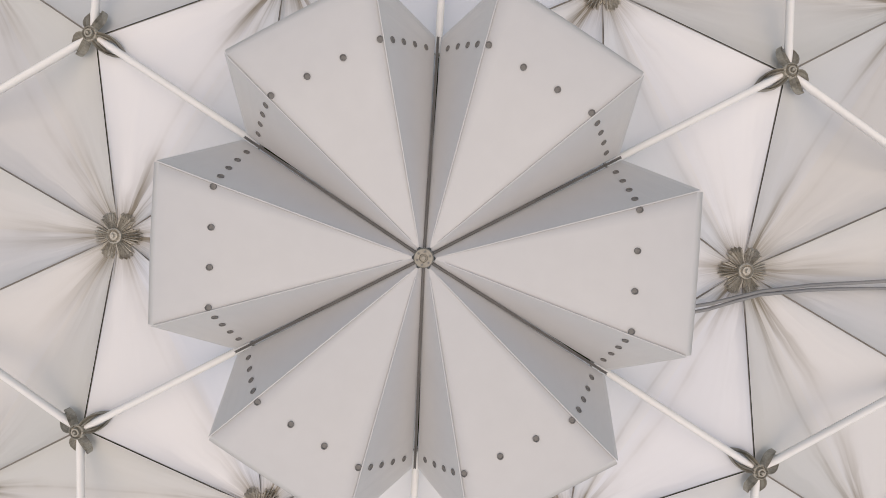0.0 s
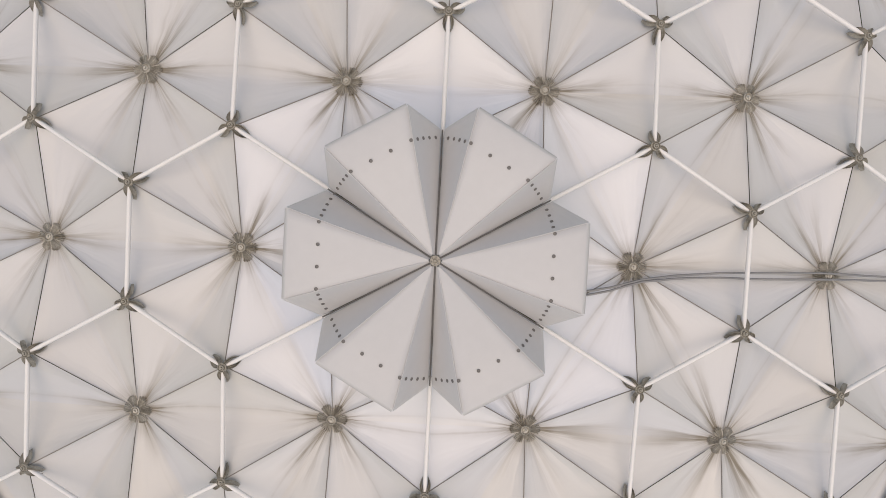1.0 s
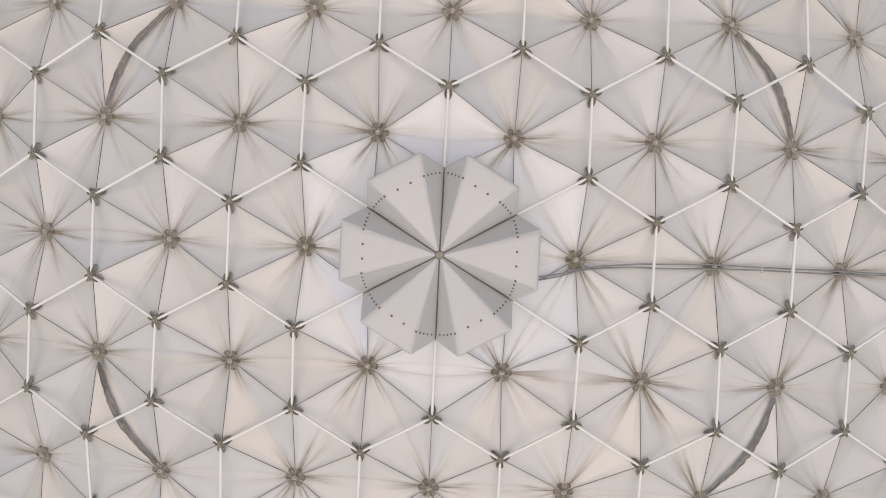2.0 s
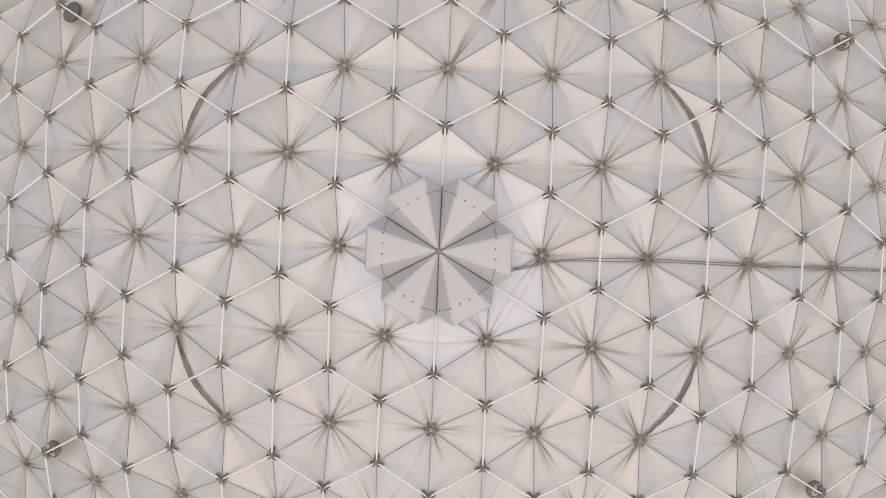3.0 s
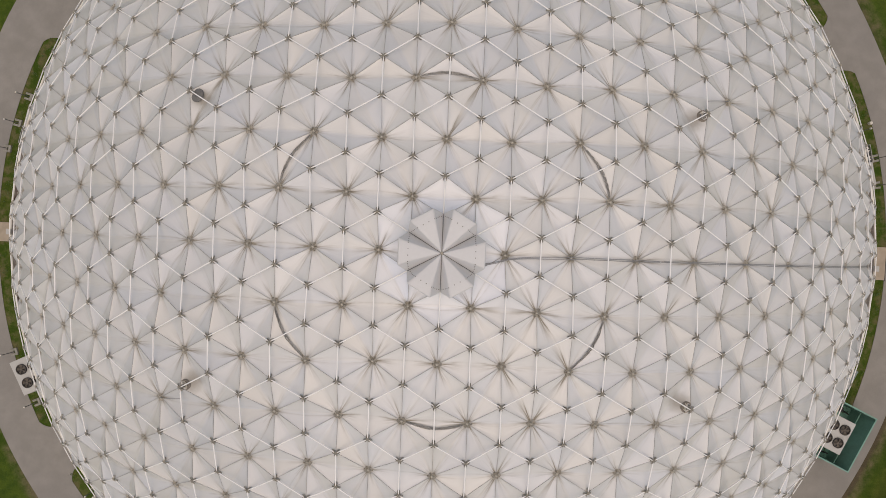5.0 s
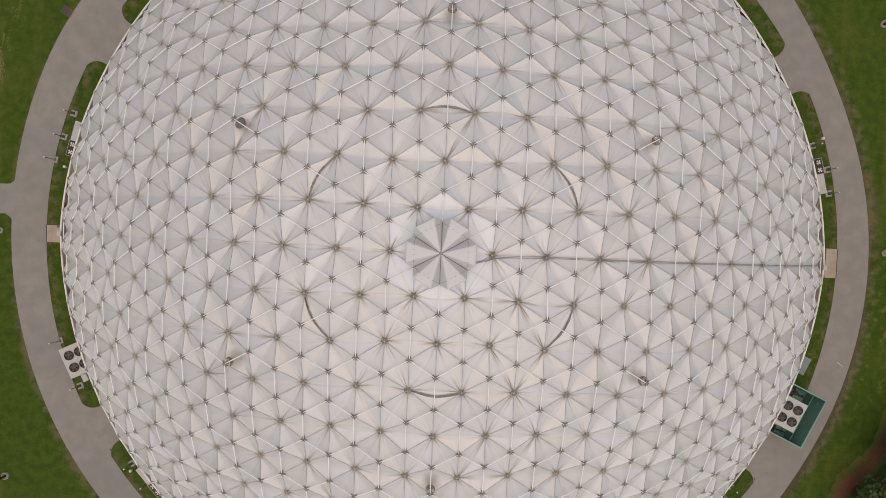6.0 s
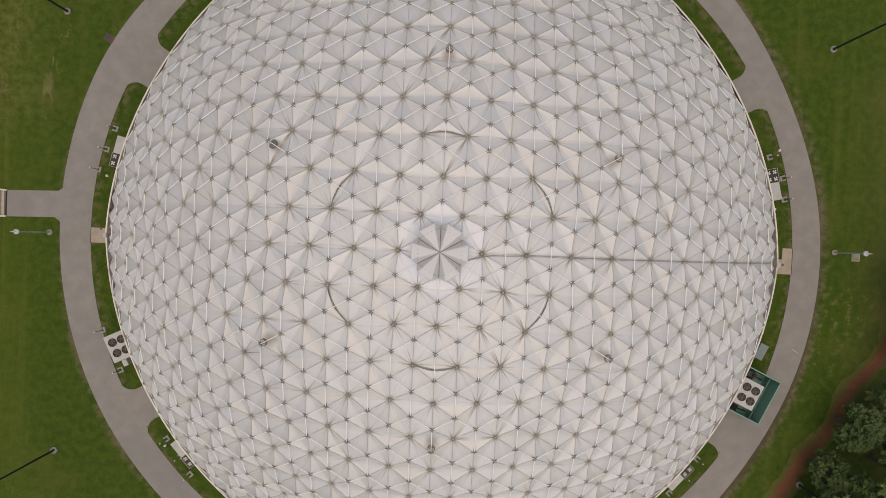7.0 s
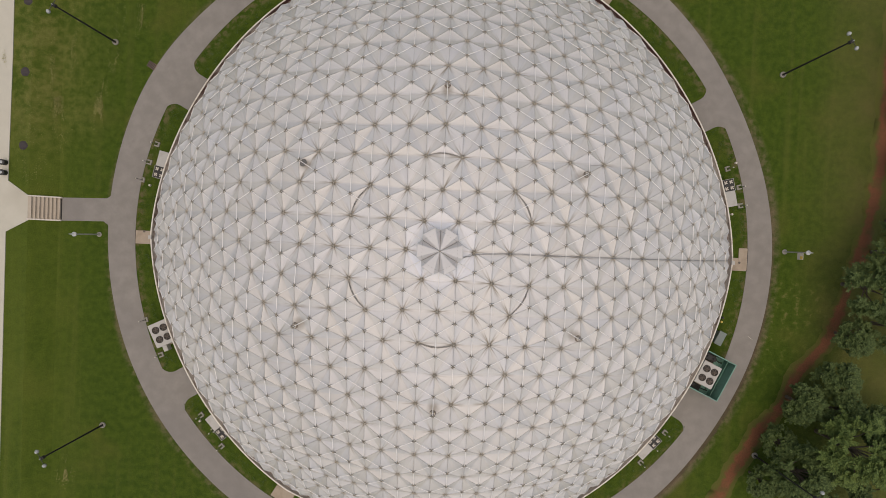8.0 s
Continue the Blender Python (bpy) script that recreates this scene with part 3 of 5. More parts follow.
def on_petal(t, s):
    hub = Vector((0.05, 0, HUB_Z))
    a, b = polar(LIP_R, -HALF, LIP_Z), polar(LIP_R, HALF, LIP_Z)
    p = hub.lerp(a.lerp(b, s), t)
    p.z += crest(t) + 0.010 * math.sin(math.pi * s) * t
    return p


def on_wing(t, s, side):
    a, b = on_petal(t, 0 if side < 0 else 1), polar(0.05, 30 * side, HUB_Z - 0.02).lerp(polar(FOOT_R, 29.2 * side, FOOT_Z), t)
    return a.lerp(b, s)


def fastener_mesh():
    bm = bmesh.new()
    rings = lathe(bm, ((0.018, 0.0), (0.018, 0.005), (0.014, 0.006), (0.012, 0.001), (0.0015, 0.001)), 12)
    bm.faces.new(rings[-1])
    return bm


def normal_pose(p, n):
    return Matrix.Translation(p) @ n.to_track_quat("Z", "Y").to_matrix().to_4x4()


petal_data, plug_data = None, None
for k in range(6):
    turn = pose(0, 0, 0, 0, 0, 60 * k)
    if petal_data is None:
        petal = part("petal", petal_mesh(), CAP, cap)
        petal_data = petal.data
    else:
        petal = new("petal", petal_data)
        petal.parent = cap
    petal.matrix_basis = turn
    spots = []
    for s in (0.03, 0.345, 0.655, 0.97):
        p = on_petal(0.785, s)
        spots.append((p, (on_petal(0.81, s) - on_petal(0.76, s)).cross(on_petal(0.785, s + 0.05) - on_petal(0.785, s - 0.05))))
    for side in (-1, 1):
        for s in (0.17, 0.39, 0.61, 0.83):
            t = 0.78 + 0.17 * s
            p = on_wing(t, s, side)
            n = (on_wing(t + 0.1, s, side) - on_wing(t - 0.1, s, side)).cross(on_wing(t, s + 0.05, side) - on_wing(t, s - 0.05, side))
            spots.append((p, n))
    for p, n in spots:
        n = n.normalized() * (1 if n.z > 0 else -1)
        if plug_data is None:
            plug = part("fastener", fastener_mesh(), HOLE, petal)
            plug_data = plug.data
        else:
            plug = new("fastener", plug_data)
            plug.parent = petal
        plug.matrix_basis = normal_pose(p + n * 0.001, n)
    bm = bmesh.new()
    for e in (-0.0055, 0.0055):
        a, b = Vector((0.05, e, HUB_Z - 0.008)), Vector((FOOT_R + 0.02, e, FOOT_Z + 0.010))
        rod(bm, a, b, 0.0034, 0.0034, 6)
    rod(bm, Vector((0.06, 0, HUB_Z - 0.006)), Vector((FOOT_R + 0.02, 0, FOOT_Z + 0.002)), 0.004, 0.004, 6)
    part("groove_bar", bm, BAR, cap, "", False, pose(0, 0, 0, 0, 0, 60 * k + 30))
bm = bmesh.new()
rings = lathe(bm, ((0.056, HUB_Z - 0.06), (0.056, HUB_Z + 0.022), (0.050, HUB_Z + 0.032), (0.024, HUB_Z + 0.032), (0.021, HUB_Z + 0.024), (0.014, HUB_Z + 0.024), (0.012, HUB_Z + 0.045), (0.0015, HUB_Z + 0.045)), 24)
bm.faces.new(rings[-1])
hub_disc = part("hub_disc", bm, CASTLIGHT, cap, "worn grey cast hub disc")
bolt_data = None
for k in range(6):
    if bolt_data is None:
        bm = bmesh.new()
        rings = lathe(bm, ((0.006, 0.0), (0.006, 0.008), (0.001, 0.009)), 6)
        bm.faces.new(rings[-1])
        bolt = part("bolt", bm, HOLE, hub_disc)
        bolt_data = bolt.data
    else:
        bolt = new("bolt", bolt_data)
        bolt.parent = hub_disc
    bolt.matrix_basis = Matrix.Translation(polar(0.037, 60 * k + 20, HUB_Z + 0.031))

# ---- ring beam, gutter and wall under the dome ----
def ring(name, profile, material, label, sides=180):
    bm = bmesh.new()
    for row in lathe(bm, profile, sides):
        for k, v in enumerate(row):
            r = math.hypot(v.co.x, v.co.y)
            v.co.xy = v.co.xy * (plan(r, 360 * k / sides) / r)
            v.co.z += arch(360 * k / sides) if v.co.z > 0 else 0.0
    return part(name, bm, material, dome, label, True)


# sloping tin apron from the skin down to the gutter, then the trough against the curb
bm = bmesh.new()
rows = []
for k in range(180):
    r0, r1 = skin_edge(2 * k), plan(26.36, 2 * k)
    run = [(r0 - 0.25, on_sphere(r0 - 0.25, 0).z - 0.07)]
    for t in (0.0, 0.35, 0.7, 1.0):
        r = r0 + (r1 - r0) * t
        run.append((r, on_sphere(r, 0).z - 0.10 - 0.12 * t))
    rim = RIM_Z + arch(2 * k)
    run += [(r1 + 0.05, min(run[-1][1], rim - 0.10)), (plan(26.468, 2 * k), rim + 0.02)]
    rows.append([bm.verts.new(polar(r, 2 * k, z)) for r, z in run])
for k in range(180):
    for c in range(len(rows[0]) - 1):
        bm.faces.new((rows[k][c], rows[(k + 1) % 180][c], rows[(k + 1) % 180][c + 1], rows[k][c + 1]))
part("gutter", bm, RUSTED, dome, "rust-stained tin gutter round the foot of the dome", True)
bm = bmesh.new()
rows = []
for k in range(180):
    r = skin_edge(2 * k) + 0.012 * math.sin(k * 1.7)
    top = on_sphere(r, 0).z
    rows.append([bm.verts.new(polar(r + dr, 2 * k, top + dz)) for dr, dz in ((-0.07, 0.045), (0.0, 0.012), (0.045, -0.012), (0.055, -0.30))])
for k in range(180):
    for c in range(3):
        bm.faces.new((rows[k][c], rows[(k + 1) % 180][c], rows[(k + 1) % 180][c + 1], rows[k][c + 1]))
part("flange", bm, RUST, dome, "brown rusted flange at the foot of the skin", True)
ring("curb", ((26.47, RIM_Z - 0.14), (26.47, RIM_Z + 0.04), (26.485, RIM_Z + 0.06), (26.57, RIM_Z + 0.06), (26.59, RIM_Z + 0.04), (26.59, RIM_Z - 0.35), (26.2, RIM_Z - 0.38)), CURB, "pale painted curb of the gutter")
ring("wall", ((26.2, RIM_Z - 0.38), (26.2, -0.1)), WALLING, "low block wall that carries the dome")


# ---- ground, path, plaza ----
RISE = 1.10                                # the plaza lies this much above the lawn
bm = bmesh.new()
profile = [(3000, 0.0), (-36.95, 0.0), (-39.0, RISE - 0.06), (-3000, RISE - 0.06)]
near, far = [[bm.verts.new((x, y, z)) for x, z in profile] for y in (-3000, 3000)]
for k in range(3):
    bm.faces.new((near[k], near[k + 1], far[k + 1], far[k]))
ground = part("ground", bm, GRASS)
tagged(ground, "mown green lawn with dry patches and mowing lines", "lawn", "", "structure")
slab("plaza_pavement", [(-38.98, 3.1), (-38.95, 0.75), (-41.0, -0.4), (-41.05, -90.0), (-90, -90), (-90, 90), (-40.9, 90), (-40.75, 16.0), (-40.9, 4.4)], RISE - 0.3, RISE, PAVING, "pale concrete plaza above the lawn", "structure", "pavement")

PATH_IN, PY = 29.42, 0.0


def arc(r, a0, a1, n, y=PY):
    return [(r * math.cos(radians(a0 + (a1 - a0) * k / n)), y + r * math.sin(radians(a0 + (a1 - a0) * k / n))) for k in range(n + 1)]


bm = bmesh.new()
inner = [bm.verts.new((x - 0.06, y, 0.02)) for x, y in arc(PATH_IN, 0, 358.5, 239, 0.0)]
OUTER = ((0, 12, 26, 38, 50, 90, 134, 150, 165, 180, 220, 270, 315, 328, 340, 360), (31.75, 31.6, 31.3, 31.6, 31.95, 32.0, 31.7, 32.35, 32.2, 32.1, 32.0, 32.0, 31.9, 31.55, 31.7, 31.75))
widths = [sum(float(np.interp((1.5 * k + d) % 360, *OUTER)) for d in range(-8, 9)) / 17 for k in range(240)]
outer = [bm.verts.new(polar(w, 1.5 * k, 0.02)) for k, w in enumerate(widths)]
skirts = [[bm.verts.new(v.co - Vector((0, 0, 0.07))) for v in row] for row in (inner, outer)]
for k in range(240):
    n = (k + 1) % 240
    bm.faces.new((inner[k], outer[k], outer[n], inner[n]))
    bm.faces.new((skirts[0][k], inner[k], inner[n], skirts[0][n]))
    bm.faces.new((outer[k], skirts[1][k], skirts[1][n], outer[n]))
road = part("ring_path", bm, ASPHALT)
tagged(road, "grey asphalt path that rings the dome", "path", "", "structure")


def apron(middle, half=1.75, flare=1.1):
    """A short paved spur from the ring path to the wall, with rounded corners."""
    pts = []
    side = polar(1, middle + 90)
    out = polar(1, middle)
    for s in (1, -1):
        run = [(25.4, half)] + [(PATH_IN - flare + flare * math.sin(a), half + flare * (1 - math.cos(a))) for a in np.linspace(0, 1.25, 7)] + [(PATH_IN + 0.05, half + flare * 0.85)]
        pts.append([out * r + side * (s * w) for r, w in run])
    outline = [(p.x, p.y) for p in pts[0]] + [(p.x, p.y) for p in pts[1][::-1]]
    return slab("apron", outline, -0.05, 0.018, ASPHALT, "grey asphalt spur from the path to the dome", "structure", "path")


for a in (30, 90, 150, 210, 270, 330):
    apron(*{30: (29.3, 1.5), 150: (150.6, 1.75), 210: (210.6, 1.48)}.get(a, (a, 1.75)))
slab("walkway", [(-31.9, 3.5), (-32.3, 3.2), (-36.7, 3.08), (-36.7, 0.86), (-32.6, 0.98), (-32.2, 0.7), (-31.9, 0.2)], -0.05, 0.014, ASPHALT, "grey asphalt walkway from the path to the stairs", "structure", "path")




# ---- on the roof: conduits, loose strips, ventilators ----
def roof_z(x, y):
    return on_sphere(x, y).z


conduits = thing("roof_conduit", Matrix(), "pair of grey conduits lying along a fold of the white dome", "conduit")
for e in (-1, 1):
    pts = []
    for k in range(140):
        x = 1.40 + (EDGE + 0.25 - 1.40) * k / 139
        lead = float(np.interp(x, (1.4, 1.9, 2.27, 2.7, 3.25, 3.6, 4.5, 6), (-0.36, -0.265, -0.150, -0.085, -0.040, -0.035, 0.0, -0.01)))
        gap = float(np.interp(x, (1.4, 1.9, 2.2, 3.0, 3.5, 4.5, 6), (0.034, 0.026, 0.0145, 0.0145, 0.026, 0.042, 0.022)))
        y = lead + e * gap + 0.008 * math.sin(x * 1.9 + 2 * e)
        z = roof_z(x, y) + float(np.interp(x, (1.4, 1.8, 2.6), (0.12, 0.105, 0.088))) + 0.006 * math.sin(x * 2.6)
        pts.append((x, y, max(z, RIM_Z + 0.08)))
    bm = bmesh.new()
    tube_along(bm, pts, 0.0125, 8)
    part("pipe", bm, CONDUIT, conduits, "", True)
for x in (5.4, 8.0, 10.6):
    bm = bmesh.new()
    box(bm, x - 0.015, -0.05, 0, x + 0.015, 0.05, 0.010, 0.003, Matrix.Translation((0, -0.02 if x > 3 else -0.10, roof_z(x, 0) + 0.10)))
    part("clip", bm, GALV, conduits)


def strip(i0, i1, name="loose_strip"):
    """A crumpled weathered band bowed between two sunken hubs."""
    P, Q = low_hub(*i0), low_hub(*i1)
    M = (P + Q) / 2
    up = outward(M)
    along = (Q - P).normalized()
    side = along.cross(up).normalized()
    if side.dot(Vector((M.x, M.y, 0))) < 0:
        side = -side
    bm = bmesh.new()
    rows = []
    n = 30
    rng = random.Random(int(1000 + M.x * 10 + M.y * 7))
    kink = [rng.uniform(-0.007, 0.007) for _ in range(n + 1)]
    for k in range(n + 1):
        u = 0.07 + 0.86 * k / n
        bow = 0.19 * math.sin(math.pi * (u - 0.03)) ** 1.1 + kink[k]
        width = 0.020 + 0.026 * math.sin(math.pi * u) + rng.uniform(-0.008, 0.008)
        row = []
        for c in range(6):
            o = bow + width * (c / 5 * 2 - 1)
            lift = RAISE * abs(o) / 0.72 + 0.050 + 0.010 * math.sin(c * 2.2 + k * 0.2) + rng.uniform(-0.003, 0.004)
            row.append(bm.verts.new(P.lerp(Q, u) + side * o + up * lift))
        rows.append(row)
    for lo, hi in zip(rows, rows[1:]):
        for c in range(5):
            bm.faces.new((lo[c], lo[c + 1], hi[c + 1], hi[c]))
    bmesh.ops.solidify(bm, geom=list(bm.faces), thickness=0.008)
    ob = part(name, bm, STRIP, None, "", False)
    return tagged(ob, "crumpled dark grey strip bowed between two roof rosettes", "strip", "strips on the roof")


for i0, i1 in (((1, 2), (2, 1)), ((-1, 3), (-2, 3)), ((-3, 2), (-3, 1)), ((-1, -2), (-2, -1)), ((1, -3), (2, -3)), ((3, -2), (3, -1))):
    strip(i0, i1)


def ventilator(angle, dark):
    """A round roof ventilator under a tube: one with a dark dished cowl, the others open, with torn pale tin round a sooty throat."""
    p = on_sphere(*polar(11.03 if dark else 11.17, angle)[:2])
    if not dark:
        p = p + outward(p) * 0.115
    label = "dark grey round roof ventilator under a white tube" if dark else "open stained roof ventilator with torn pale tin under a white tube"
    vent = thing("roof_ventilator", frame_at(p, p + Vector((-p.y, p.x, 0))), label, "ventilator", "ventilators on the dome")
    if dark:
        bm = bmesh.new()
        lathe(bm, ((0.17, -0.05), (0.17, 0.13), (0.20, 0.14)), 20)
        part("collar", bm, COWL, vent)
        bm = bmesh.new()
        rings = lathe(bm, ((0.27, 0.11), (0.275, 0.135), (0.25, 0.16), (0.15, 0.18), (0.03, 0.185)), 22)
        bm.faces.new(rings[-1])
        part("cowl", bm, COWL, vent, "", True)
        for k in range(8):
            bm = bmesh.new()
            rod(bm, polar(0.05, 45 * k + 10, 0.186), polar(0.25, 45 * k + 10, 0.160), 0.009, 0.007, 6)
            part("rib", bm, COWL, vent)
        return vent
    rng = random.Random(int(angle))
    bm = bmesh.new()
    rings = lathe(bm, ((0.235, 0.0), (0.210, 0.070), (0.195, 0.082), (0.178, 0.070), (0.168, 0.01)), 26)
    for row in rings[1:4]:
        for v in row:
            v.co.z += rng.uniform(-0.018, 0.022)
            v.co.xy *= rng.uniform(0.94, 1.06)
    part("collar", bm, DIRTY, vent, "dirty collar")
    bm = bmesh.new()
    rings = lathe(bm, ((0.172, 0.04), (0.10, 0.030), (0.004, 0.026)), 20)
    part("throat", bm, DIRTY, vent, "sooty throat")
    for k in range(11):
        bm = bmesh.new()
        a = rng.uniform(0, 360)
        c, d = polar(1, a), polar(1, a + 90)
        at = c * rng.uniform(0.05, 0.18) + Vector((0, 0, rng.uniform(0.05, 0.08)))
        length, w = rng.uniform(0.05, 0.11), rng.uniform(0.012, 0.030)
        lo = [bm.verts.new(at + d * (u * length) + c * (e * w) + Vector((0, 0, 0.020 * abs(u) + rng.uniform(-0.012, 0.012)))) for u in (-1, 0, 1) for e in (-1, 1)]
        for m in (0, 2):
            bm.faces.new((lo[m], lo[m + 1], lo[m + 3], lo[m + 2]))
        bmesh.ops.solidify(bm, geom=list(bm.faces), thickness=0.004)
        part("tin_scrap", bm, CURB if k % 3 else CONDUIT, vent)
    return vent


for a in (30, 90, 150, 210, 270, 330):
    ventilator(a, a == 150)


def hooked_cable(angle, way):
    """A grey cable that runs beside a tube from the raised hub over a ventilator, bends and ends at the next sunken hub outward."""
    near = on_sphere(*polar(11.5, angle)[:2])
    star = min((e[0] for e in stars.values()), key=lambda q: (q - near).length)
    far = on_sphere(*polar(12.45, angle)[:2])
    out = min(lows.values(), key=lambda q: (q - far).length)
    n = outward(star)
    along = Vector((0, way, 0))
    along = (along - n * along.dot(n)).normalized()
    side = along.cross(n) * (1 if along.cross(n).dot(out - star) > 0 else -1)
    start, bend, end = star + n * 0.05 + side * 0.045, star + along * 0.52 + side * 0.06 - n * 0.01, out + n * 0.06
    pts = [start.lerp(bend, t) for t in (0, 0.3, 0.6, 0.85)] + [bend + side * 0.05]
    pts += [bend.lerp(end, t) + side * 0.05 * (1 - t) + n * 0.05 * math.sin(math.pi * t) for t in (0.15, 0.35, 0.6, 0.8, 1.0)]
    bm = bmesh.new()
    tube_along(bm, pts, 0.014, 8)
    tagged(part("roof_cable", bm, CONDUIT, None, "", True), "short grey cable bent between a raised and a sunken hub", "cable", "bent cables on the dome")


hooked_cable(30, 1)
hooked_cable(210, -1)


# ---- round the dome: pads, plant, lamps ----
def pad(angle, r_out, w_left, w_right, spot=True, notch=0.0):
    """A concrete landing between the wall and the path."""
    thing_ = thing("door_pad", pose(0, 0, 0, 0, 0, angle), "tan concrete landing at a door of the dome", "landing", "door landings")
    bm = bmesh.new()
    if notch:
        box(bm, 26.15, -w_right, -0.1, 28.5, w_left - notch, 0.06, 0.012)
        box(bm, 28.502, -w_right, -0.1, r_out - 0.03, w_left, 0.06, 0.012)
    else:
        box(bm, 26.15, -w_right, -0.1, r_out - 0.03, w_left, 0.06, 0.012)
    part("slab", bm, CONCRETE, thing_)
    bm = bmesh.new()
    box(bm, r_out - 0.10, -w_right - 0.02, -0.1, r_out + 0.04, w_left + 0.02, 0.035, 0.006)
    part("edging", bm, BLACK, thing_)
    if spot:
        bm = bmesh.new()
        rings = lathe(bm, ((0.11, 0.05), (0.11, 0.068), (0.07, 0.072), (0.002, 0.072)), 14, 28.6, -0.2)
        bm.faces.new(rings[-1])
        part("drain_cover", bm, GRILLE, thing_)
    return thing_


pad(180, 29.46, 1.0, 0.27)
pad(0, 29.36, 1.2, 0.98, True, 0.95)
for a in (60, 120, 240, 300):
    pad(a, 29.3, 1.0, 1.0, False)


def ringed_fan(x, y, r, z, parent):
    bm = bmesh.new()
    lathe(bm, ((r, z - 0.01), (r, z + 0.075), (r - 0.03, z + 0.075), (r - 0.04, z + 0.010), (0.002, z + 0.006)), 28, x, y)
    well = part("fan_well", bm, FAN, parent)
    bm = bmesh.new()
    for k in range(5):
        a = 72 * k + 12
        c, d = polar(1, a), polar(1, a + 90)
        at = Vector((x, y, 0))
        v = [bm.verts.new(at + c * rr + d * ww + Vector((0, 0, z + zz))) for rr, ww, zz in ((0.05, -0.03, 0.018), (r * 0.84, -0.11, 0.018), (r * 0.84, 0.08, 0.05), (0.05, 0.03, 0.04))]
        bm.faces.new(v)
    lathe(bm, ((0.07, z + 0.012), (0.07, z + 0.055), (0.002, z + 0.06)), 14, x, y)
    part("fan_blades", bm, GRILLE, well)
    bm = bmesh.new()
    for rr in (0.35, 0.62, 0.88):
        ringp = [(x + r * rr * math.cos(t), y + r * rr * math.sin(t), z + 0.07) for t in np.linspace(0, 2 * math.pi, 25)]
        tube_along(bm, ringp, 0.006, 4)
    for k in range(8):
        c = polar(1, 45 * k)
        rod(bm, (x + c.x * 0.08, y + c.y * 0.08, z + 0.07), (x + c.x * (r - 0.02), y + c.y * (r - 0.02), z + 0.07), 0.006, 0.006, 4)
    part("fan_guard", bm, GRILLE, well)


def chiller(m, length, width, height, label):
    """A rooftop-type condenser with four fans on top, louvred sides and a frame."""
    unit = thing("chiller", m, label, "chiller")
    bm = bmesh.new()
    box(bm, -width / 2, -length / 2, 0.10, width / 2, length / 2, height, 0.02)
    part("casing", bm, WHITEMETAL, unit)
    bm = bmesh.new()
    box(bm, -width / 2 - 0.1, -length / 2 - 0.1, -0.1, width / 2 + 0.1, length / 2 + 0.1, 0.10, 0.015)
    part("plinth", bm, CONCRETE, unit)
    for x in (-0.39, 0.39):
        for y in (-0.46, 0.46):
            ringed_fan(x, y, 0.33, height, unit)
    for side in (-1, 1):
        for k in range(8):
            bm = bmesh.new()
            z = 0.3 + k * (height - 0.5) / 8
            box(bm, side * (width / 2 + 0.004) - 0.006, -length / 2 + 0.12, z, side * (width / 2 + 0.004) + 0.010, length / 2 - 0.12, z + 0.10, 0.003)
            part("louvre", bm, GALV, unit)
    for y in (-0.02, 0.02):
        bm = bmesh.new()
        box(bm, -width / 2 + 0.03, y * 24 - 0.006, height - 0.001, width / 2 - 0.03, y * 24 + 0.006, height + 0.006)
        part("top_seam", bm, GALV, unit)
    return unit


chiller(pose(-25.58, -9.17, 0, 0, 0, 26), 2.25, 1.95, 1.8, "pale grey four-fan chiller beside the dome wall")
bm = bmesh.new()
box(bm, -0.22, -0.3, -0.02, 0.22, 0.3, 0.6, 0.02)
ob = part("switch_cabinet", bm, WHITEMETAL, None, "", False, pose(-25.9, -10.85, 0, 0, 0, 26))
tagged(ob, "small pale grey electrical cabinet beside the chiller", "cabinet")

# a second chiller inside a green steel enclosure
enclosure = thing("green_enclosure", pose(25.62, -10.75, 0, 0, 0, -25.0), "open green painted steel enclosure round a chiller", "enclosure")
EX0, EX1, EY0, EY1, EH = -1.35, 1.48, -1.86, 1.86, 1.8
for name, x0, y0, x1, y1 in (("end_wall", EX0, EY0 - 0.05, EX1, EY0), ("end_wall", EX0, EY1, EX1, EY1 + 0.05), ("long_wall", EX1, EY0 - 0.05, EX1 + 0.05, EY1 + 0.05)):
    bm = bmesh.new()
    box(bm, x0, y0, -0.05, x1, y1, EH, 0.006)
    wall = part(name, bm, GREEN, enclosure)
    if name == "long_wall":
        for k in range(7):
            y = EY0 + 0.25 + k * (EY1 - EY0 - 0.5) / 6
            bm = bmesh.new()
            box(bm, EX1 - 0.035, y - 0.03, 0.02, EX1 - 0.002, y + 0.03, EH - 0.03, 0.004)
            part("rib", bm, GREEN, wall)
    else:
        inside = y1 + 0.002 if name == "end_wall" and y0 < 0 else y0 - 0.037
        for k in range(4):
            x = EX0 + 0.6 + k * 0.75
            bm = bmesh.new()
            box(bm, x - 0.03, inside, 0.02, x + 0.03, inside + 0.035, EH - 0.03, 0.004)
            part("rib", bm, GREEN, wall)
bm = bmesh.new()
box(bm, EX1 - 0.30, EY0 + 0.002, 0.95, EX1 - 0.24, EY1 - 0.002, 1.02, 0.006)
part("rail", bm, GREEN, enclosure)
bm = bmesh.new()
for x0, y0, x1, y1 in ((EX0, EY0 - 0.075, EX1 + 0.075, EY0 + 0.01), (EX0, EY1 - 0.01, EX1 + 0.075, EY1 + 0.075)):
    box(bm, x0, y0, EH + 0.002, x1, y1, EH + 0.03, 0.004)
